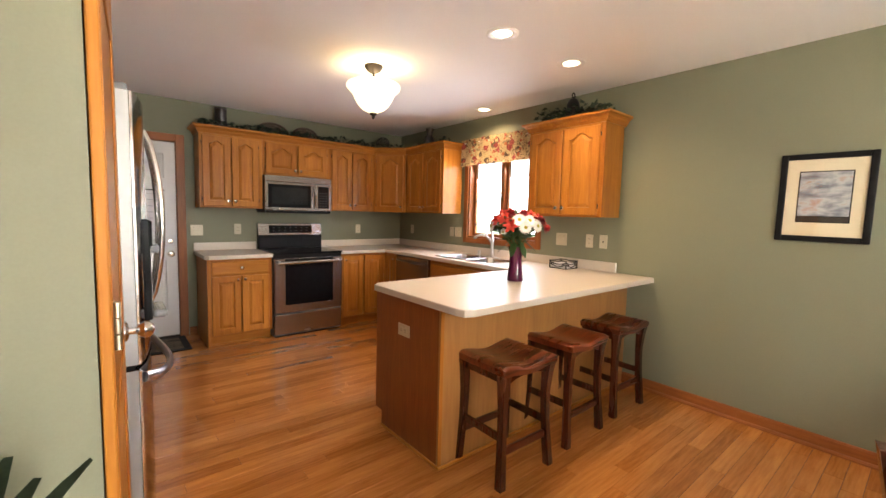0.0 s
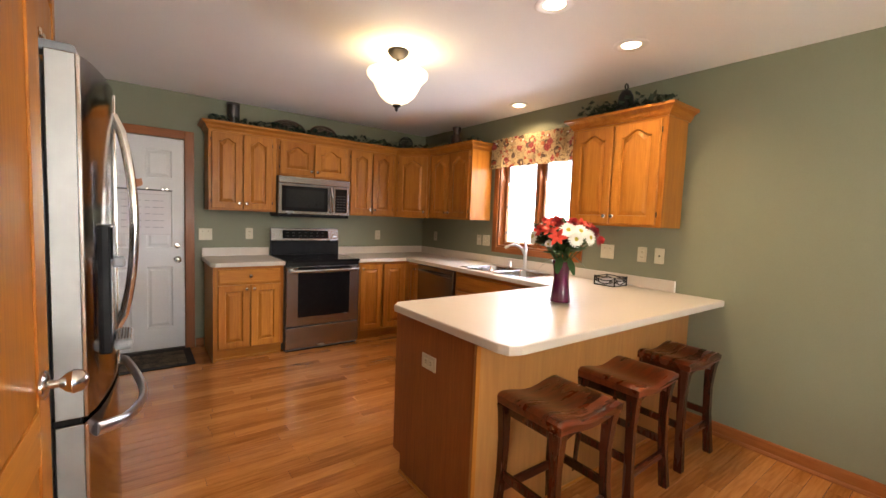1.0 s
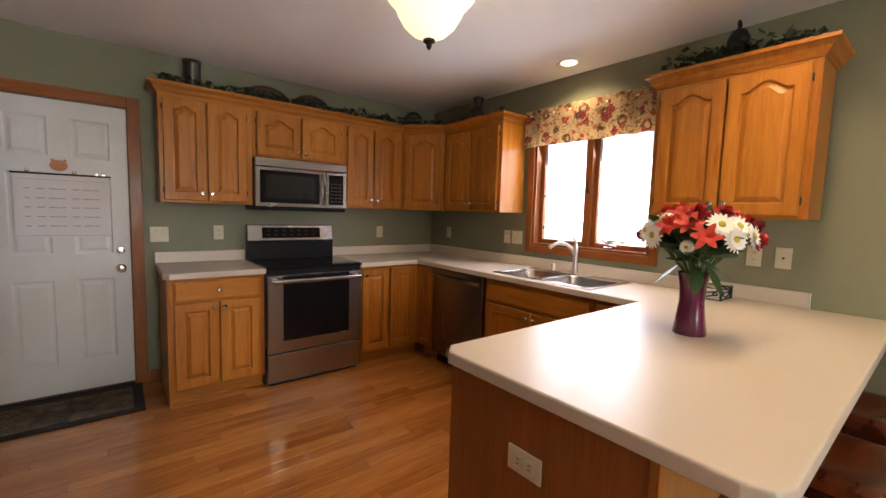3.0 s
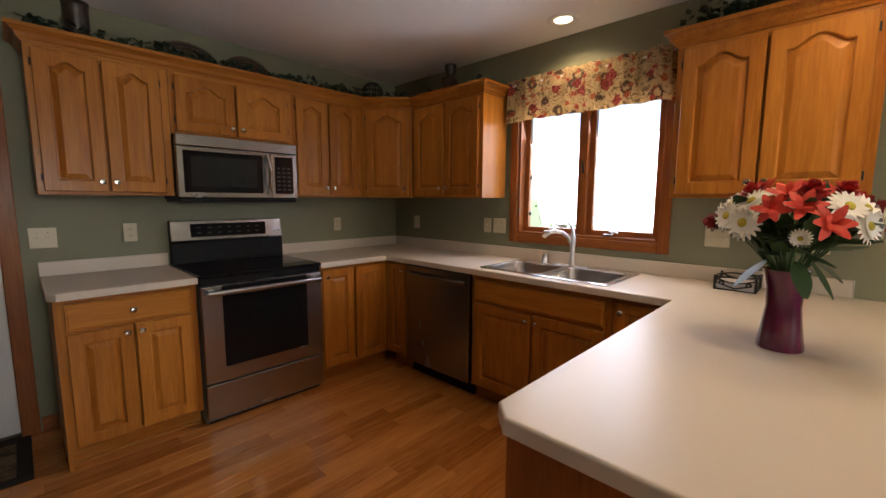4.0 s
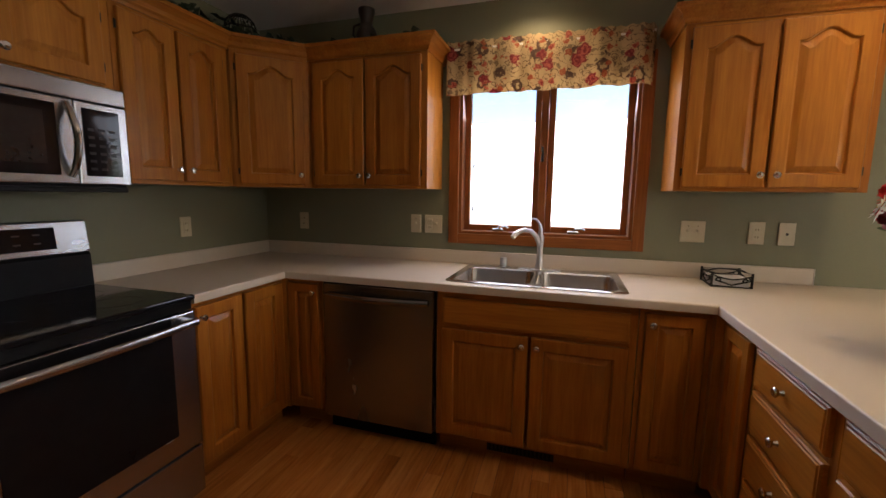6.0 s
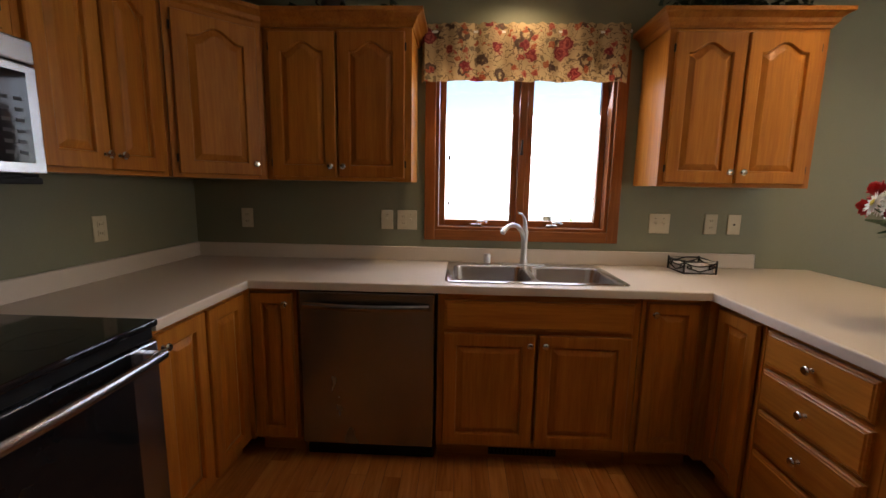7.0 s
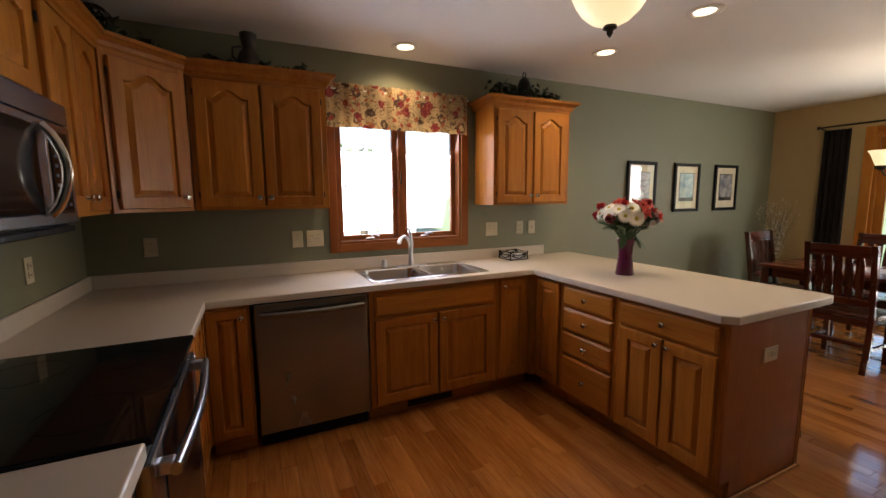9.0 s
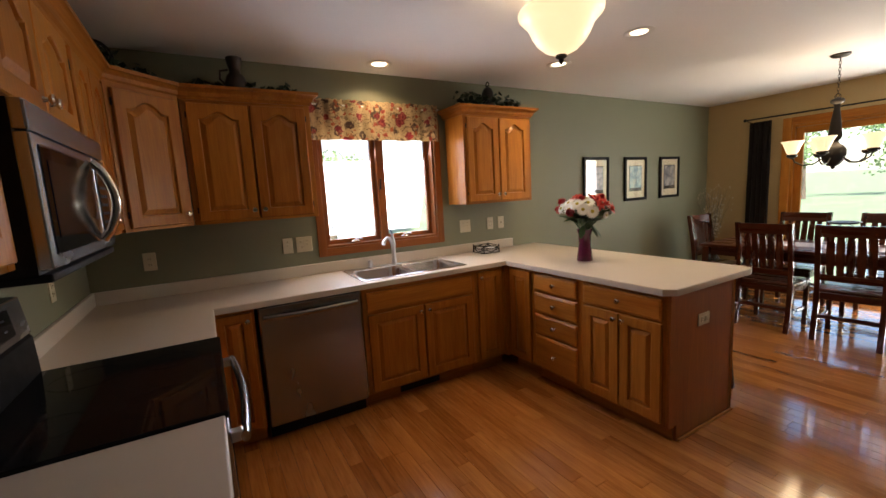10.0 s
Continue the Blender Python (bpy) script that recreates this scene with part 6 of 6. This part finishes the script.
# small iron basket with a white pad in it
ib = thing("wire_napkin_holder", pose(3.385, 2.435, CT1 + 0.001, 0, 0, -90), "black scrolled wire napkin holder on the worktop", "napkin holder")
hw, hd, hh = 0.085, 0.085, 0.066
for z in (0.004, hh):
    part("frame_wire", tube(B(), [(-hw, -hd, z), (hw, -hd, z), (hw, hd, z), (-hw, hd, z)], 0.0058, 6, closed=True), iron, ib)
for sx in (-1, 1):
    for sy in (-1, 1):
        part("post", tube(B(), [(sx * hw, sy * hd, 0.0), (sx * hw, sy * hd, hh + 0.008)], 0.0058, 6), iron, ib)
for side in range(4):
    m = pose(0, 0, 0, 0, 0, 90 * side)
    for s in (-1, 1):
        pts = []
        for k in range(16):
            u = k / 15
            a = u * 5.2
            rad = 0.014 - 0.010 * u
            pts.append(m @ Vector((s * (0.055 + rad * math.cos(a)), -hd, 0.033 + rad * math.sin(a))))
        pts.insert(0, m @ Vector((0.0, -hd, 0.012)))
        part("scroll", tube(B(), pts, 0.0040, 5), iron, ib)
        part("scroll", tube(B(), [m @ Vector((s * (hw - 0.17 * u), -hd, hh - 0.020 * math.sin(math.pi * u) - 0.006)) for u in [k / 10 for k in range(11)]], 0.0036, 5), iron, ib)
part("napkins", box(B(), -hw + 0.008, -hd + 0.008, 0.003, hw - 0.008, hd - 0.008, 0.045, 0.004), paper, ib, "stack of white napkins")
part("base_wire", box(B(), -hw, -hd, 0.0, hw, hd, 0.0025), iron, ib)
part("weight_bar", tube(B(), [(-hw, 0, hh), (-0.03, 0, hh + 0.014), (0.03, 0, hh + 0.014), (hw, 0, hh)], 0.004, 6), iron, ib)

# floor register under the sink
reg = thing("toe_kick_vent", pose(XB + 0.083, 3.56, 0.02, 0, 0, -90), "brown metal heating vent in the sink toe-kick", "vent")
part("frame", box(B(), 0, -0.004, 0, 0.34, -0.0005, 0.07, 0.001), bronze, reg)
for k in range(16):
    part("slat", box(B(), 0.012 + 0.020 * k, -0.0065, 0.008, 0.024 + 0.020 * k, -0.0042, 0.062), black_plastic, reg)

# ---- things on top of the cabinets ----
for x0, y0, x1, y1 in ((0.95, 5.05, 3.51, 5.335), (3.23, 4.02, 3.51, 5.045), (3.23, 2.05, 3.51, 2.72)):
    bm = B()
    box(bm, x0, y0, 2.1365, x1, y1, 2.1930)
    solid("trim_top_board", bm, oak_flat, "plain board over the cabinet tops", "board")

TOPZ = 2.1935


def leaf_shape(bm, m, s):
    pts = [(0, 0), (0.35, 0.42), (0.30, 0.85), (0.62, 0.60), (1.0, 0.0), (0.62, -0.60), (0.30, -0.85), (0.35, -0.42)]
    vs = [bm.verts.new(m @ Vector((x * s, y * s * 0.62, (0.10 * s if y == 0 else 0) - 0.15 * s * x * x))) for x, y in pts]
    for a, b, c_ in ((0, 1, 4), (1, 2, 3), (1, 3, 4), (0, 4, 7), (7, 4, 5), (7, 5, 6)):
        bm.faces.new((vs[a], vs[b], vs[c_]))


def ivy(name, path, count, spread, height, seed, label):
    """A garland of ivy: a vine with many lobed leaves."""
    r_ = random.Random(seed)
    g = thing(name, pose(path[0][0], path[0][1], TOPZ), label, "garland")
    pts = [Vector((x - path[0][0], y - path[0][1], 0)) for x, y in path]
    bm, vine = B(), B()
    total = [0.0]
    for a, b in zip(pts, pts[1:]):
        total.append(total[-1] + (b - a).length)

    def at(d):
        for k in range(len(pts) - 1):
            if d <= total[k + 1] or k == len(pts) - 2:
                return pts[k].lerp(pts[k + 1], (d - total[k]) / (total[k + 1] - total[k]))
    vp = [at(total[-1] * k / 40) + Vector((r_.uniform(-.02, .02), r_.uniform(-.02, .02), 0.012 + 0.03 * abs(math.sin(k * 1.3)))) for k in range(41)]
    tube(vine, vp, 0.004, 5)
    part("vine", vine, bark, g)
    for k in range(count):
        hump = height * (0.45 + 0.55 * abs(math.sin(k * 0.37 + seed)))
        p = at(r_.uniform(0, total[-1])) + Vector((r_.uniform(-spread, spread), r_.uniform(-spread, spread), r_.uniform(0.012, hump)))
        m = Matrix.Translation(p) @ pose(0, 0, 0, r_.uniform(-50, 50), r_.uniform(-60, 40), r_.uniform(0, 360))
        leaf_shape(bm, m, r_.uniform(0.030, 0.062))
    tagged(part("leaves", bm, ivy_green, g, "dusty green ivy leaves"), kind="stuff")


ivy("ivy_garland", [(0.99, 5.10), (1.9, 5.12), (2.85, 5.10), (3.20, 4.85)], 420, 0.035, 0.085, 3, "dusty artificial ivy garland along the cabinet tops")
ivy("ivy_garland", [(3.30, 4.72), (3.32, 4.05)], 110, 0.04, 0.06, 4, "dusty artificial ivy garland on the cabinet beside the window")
ivy("ivy_garland", [(3.30, 2.70), (3.33, 2.38), (3.32, 2.08)], 300, 0.055, 0.13, 8, "artificial ivy sprays on the single cabinet")


def turned(name, x, y, profile, mat, label, category, squash=1.0, rz=0):
    t_ = thing(name, pose(x, y, TOPZ, 0, 0, rz), label, category)
    part("body", lathe(B(), profile, 22, squash=squash), mat, t_, smooth=True)
    return t_


t_ = turned("dark_canister", 1.157, 5.174, [(0.055, 0), (0.058, 0.01), (0.056, 0.18), (0.058, 0.185), (0.058, 0.205), (0.05, 0.212), (0.0001, 0.213)], terracotta, "tall dark woven canister on the cabinet top", "canister")
part("lid", lathe(B(), [(0.060, 0.213), (0.060, 0.221), (0.03, 0.226), (0.0001, 0.227)], 20), terracotta, t_)
turned("green_ball", 0.985, 5.16, [(0.0001, 0), (0.028, 0.006), (0.042, 0.03), (0.045, 0.05), (0.038, 0.075), (0.018, 0.09), (0.0001, 0.093)], ivy_green, "small round moss-green ball on the cabinet", "ornament")
for x, w_ in ((1.69, 0.165), (2.065, 0.145)):
    pl = thing("wicker_tray", pose(x, 5.16, TOPZ - 0.045, -14), "oval dark wicker tray leaning on the wall above the cabinets", "tray")
    rim_pts = [(w_ * math.cos(a), 0, 0.105 + 0.10 * math.sin(a)) for a in [2 * math.pi * k / 28 for k in range(28)]]
    part("rim", tube(B(), rim_pts, 0.011, 8, closed=True), wicker, pl, smooth=True)
    inner_pts = [(w_ * 0.72 * math.cos(a), 0.01, 0.105 + 0.07 * math.sin(a)) for a in [2 * math.pi * k / 24 for k in range(24)]]
    part("inner_ring", tube(B(), inner_pts, 0.006, 6, closed=True), wicker, pl)
    for k in range(26):
        u = -0.92 + 1.84 * k / 25
        hz = 0.10 * math.sqrt(1 - u * u)
        part("strand", tube(B(), [(w_ * u, 0.004, 0.105 - hz), (w_ * u, 0.014, 0.105), (w_ * u, 0.004, 0.105 + hz)], 0.0035, 4), wicker, pl)
wb = thing("wire_basket", pose(3.063, 5.08, TOPZ), "round dark wire basket in the corner above the cabinets", "basket")
for k in range(10):
    a = math.pi * k / 10
    part("wire", tube(B(), [(0.085 * math.cos(a) * math.cos(e), 0.085 * math.sin(a) * math.cos(e), 0.085 + 0.083 * math.sin(e)) for e in [math.pi * j / 12 for j in range(-6, 19)]][:25], 0.003, 4), iron, wb)
for z in (0.04, 0.085, 0.13):
    r_ = math.sqrt(max(0.0, 0.085 ** 2 - (z - 0.085) ** 2))
    part("hoop", tube(B(), [(r_ * math.cos(a), r_ * math.sin(a), z) for a in [2 * math.pi * k / 20 for k in range(20)]], 0.003, 4, closed=True), iron, wb)
jug = turned("pottery_jug", 3.325, 4.405, [(0.045, 0), (0.062, 0.02), (0.066, 0.07), (0.055, 0.11), (0.036, 0.13), (0.034, 0.155), (0.048, 0.205), (0.048, 0.225), (0.038, 0.23), (0.030, 0.19)], terracotta, "small dark glazed pottery jug on the cabinet", "jug")
part("handle", tube(B(), [(0.0, 0.04, 0.15), (0.0, 0.085, 0.14), (0.0, 0.09, 0.09), (0.0, 0.062, 0.06)], 0.007, 8), terracotta, jug, smooth=True)
bird = thing("carved_bird", pose(3.40, 4.12, TOPZ, 0, 0, 60), "small dark carved ornament on the cabinet end", "ornament")
part("body", lathe(B(), [(0.0001, 0), (0.028, 0.004), (0.034, 0.03), (0.026, 0.055), (0.014, 0.072), (0.013, 0.085), (0.0001, 0.098)], 14, squash=0.7), terracotta, bird, smooth=True)
bell = turned("iron_bell", 3.335, 2.385, [(0.080, 0), (0.084, 0.006), (0.070, 0.035), (0.058, 0.085), (0.052, 0.150), (0.034, 0.188), (0.012, 0.200), (0.010, 0.206)], iron, "dark cast-iron bell standing on the cabinet", "bell")
part("loop", tube(B(), [(0.020 * math.cos(a), 0, 0.222 + 0.020 * math.sin(a)) for a in [2 * math.pi * k / 14 for k in range(14)]], 0.0055, 6, closed=True), iron, bell, smooth=True)

# plant stand at the wall end, its plant's tips just in sight
ps = thing("plant_stand", pose(0.0, 1.03, 0), "dark wooden plant stand against the wall end", "plant stand")
part("top", box(B(), -0.16, -0.16, 0.70, 0.16, 0.16, 0.725, 0.004), cherry_flat, ps)
for sx in (-1, 1):
    for sy in (-1, 1):
        part("leg", box(B(), sx * 0.13 - 0.016, sy * 0.13 - 0.016, 0, sx * 0.13 + 0.016, sy * 0.13 + 0.016, 0.6995, 0.003), cherry, ps)
pp = thing("potted_plant", pose(0.0, 1.03, 0.7255), "dark-leaved potted plant with pointed leaves on a stand", "plant")
part("pot", lathe(B(), [(0.06, 0), (0.085, 0.10), (0.092, 0.115), (0.08, 0.115), (0.07, 0.10)], 18), terracotta, pp, smooth=True)
for k in range(16):
    bm = B()
    petal(bm, pose(0, 0, 0.07, 0, 0, k * 137.5) @ pose(0, 0, 0, 0, -62 + 2.0 * (k % 6), 0), 0.21 + 0.02 * (k % 3), 0.05, -0.05, 6)
    bmesh.ops.solidify(bm, geom=list(bm.faces), thickness=0.002)
    part("leaf", bm, ivy_green, pp, smooth=True)
cbx = thing("card_box", pose(0.105, 0.93, 0.7255), "small tan card box beside the plant", "box")
part("box", box(B(), -0.02, -0.04, 0, 0.05, 0.04, 0.255, 0.003), mat_board, cbx)

# ---- outside ----
bm = B()
box(bm, -900, -900, -0.6, 900, 900, -0.30)
solid("ground", bm, grass, "mown green lawn around the house", "ground")
hs = thing("neighbour_house", pose(17.5, 4.8, -0.3), "white sided neighbouring house seen through the sink window", "house")
part("wall", box(B(), 0, -7, 0, 8, 7, 2.7), siding, hs)
for k in range(13):
    part("siding_board", box(B(), -0.02, -7, 0.15 + 0.2 * k, -0.001, 7, 0.335 + 0.2 * k), siding, hs)
bm = B()
a = [bm.verts.new(p) for p in ((-0.6, -7.4, 2.7), (8.6, -7.4, 2.7), (4, -7.4, 4.9))]
b = [bm.verts.new(p) for p in ((-0.6, 7.4, 2.7), (8.6, 7.4, 2.7), (4, 7.4, 4.9))]
bm.faces.new(a), bm.faces.new(b)
for k in range(3):
    bm.faces.new((a[k], a[(k + 1) % 3], b[(k + 1) % 3], b[k]))
part("roof", bm, shingle, hs)
for y in (-4.0, 0.6, 4.4):
    wn_ = part("window", box(B(), -0.06, y - 0.6, 0.95, -0.021, y + 0.6, 2.2, 0.01), white_trim, hs)
    part("pane", box(B(), -0.075, y - 0.52, 1.03, -0.061, y + 0.52, 2.12), black_glass, wn_)


def tree(x, y, h, seed):
    r_ = random.Random(seed)
    t_ = thing("tree", pose(x, y, -0.3), "leafy green garden tree on the lawn", "tree", "garden trees")
    bm = B()
    tube(bm, [(0, 0, 0), (0.05, 0.02, h * 0.25), (0.0, 0.05, h * 0.5), (0.03, 0, h * 0.85)], [0.16, 0.12, 0.09, 0.03], 8)
    limbs = []
    for k in range(9):
        a_, z = r_.uniform(0, 6.28), h * r_.uniform(0.3, 0.8)
        e = Vector((math.cos(a_), math.sin(a_), 0.5)) * h * r_.uniform(0.18, 0.32) + Vector((0, 0, z))
        tube(bm, [(0, 0, z), e * 0.5 + Vector((0, 0, z * 0.5)), e], [0.05, 0.035, 0.012], 5)
        limbs.append(e)
    part("trunk", bm, bark, t_)
    bm = B()
    for k in range(1500):
        c0 = r_.choice(limbs + [Vector((0, 0, h * 0.9))])
        p = c0 + Vector((r_.gauss(0, 1), r_.gauss(0, 1), r_.gauss(0, 0.8))) * h * 0.085
        leaf_shape(bm, Matrix.Translation(p) @ pose(0, 0, 0, r_.uniform(0, 360), r_.uniform(0, 360), r_.uniform(0, 360)), h * 0.035)
    tagged(part("crown", bm, tree_green, t_, "ragged green leaf crown"), kind="stuff")


for x, y, h_, s in ((8.5, -34, 5.5, 1), (1.0, -38, 6, 2), (12.0, -30, 6.5, 3), (-3.5, -15, 5.5, 4), (14, 1.0, 3.2, 5), (-9, -18, 7, 6), (5.0, -40, 7, 7), (13.2, 8.5, 2.4, 8)):
    tree(x, y, h_, s)

# ---- floor strips, one by one ----
PW, PL = 0.0826, 0.0012
lengths = [0.55, 0.75, 0.95, 1.15, 1.40]
meshes = {}
for n, L in enumerate(lengths):
    bm = B()
    box(bm, PL / 2, PL / 2, -0.0035, L - PL / 2, PW - PL / 2, 0.0, 0.0007, 1)
    meshes[L] = mesh_of("strip", bm, plank_wood)
rest_v, rest_f = [], []
r_ = random.Random(21)
count = 0
row = 0
y = YS - 0.02
while y < YN + 0.0:
    x = XL - r_.uniform(0.0, 0.9)
    while x < XW:
        L = r_.choice(lengths)
        if y + PW < YN + 0.02 and -0.2 < x + L and x < 2.9 and 0.55 < y < 4.75 and not (x > 1.55 and 1.95 < y < 2.45) and count < 300:
            ob = new("strip", meshes[L])
            ob.parent = floor
            ob.matrix_basis = pose(x, y, 0)
            count += 1
        else:
            b0 = len(rest_v)
            x0, x1, y0, y1 = max(x + PL / 2, XL), min(x + L - PL / 2, XW), y + PL / 2, min(y + PW - PL / 2, YN)
            if x1 - x0 > 0.01 and y1 - y0 > 0.01:
                g = 0.0007
                rest_v += [(x0, y0, -0.0035), (x1, y0, -0.0035), (x1, y1, -0.0035), (x0, y1, -0.0035), (x0 + g, y0 + g, 0), (x1 - g, y0 + g, 0), (x1 - g, y1 - g, 0), (x0 + g, y1 - g, 0)]
                rest_f += [(b0 + 4, b0 + 5, b0 + 6, b0 + 7)] + [(b0 + k, b0 + (k + 1) % 4, b0 + 4 + (k + 1) % 4, b0 + 4 + k) for k in range(4)]
        x += L
    y += PW
    row += 1
data = bpy.data.meshes.new("strips")
data.from_pydata(rest_v, [], rest_f)
data.materials.append(plank_stuff)
ob = new("strips", data)
ob.parent = floor
tagged(ob, "honey oak floor strips", kind="stuff")
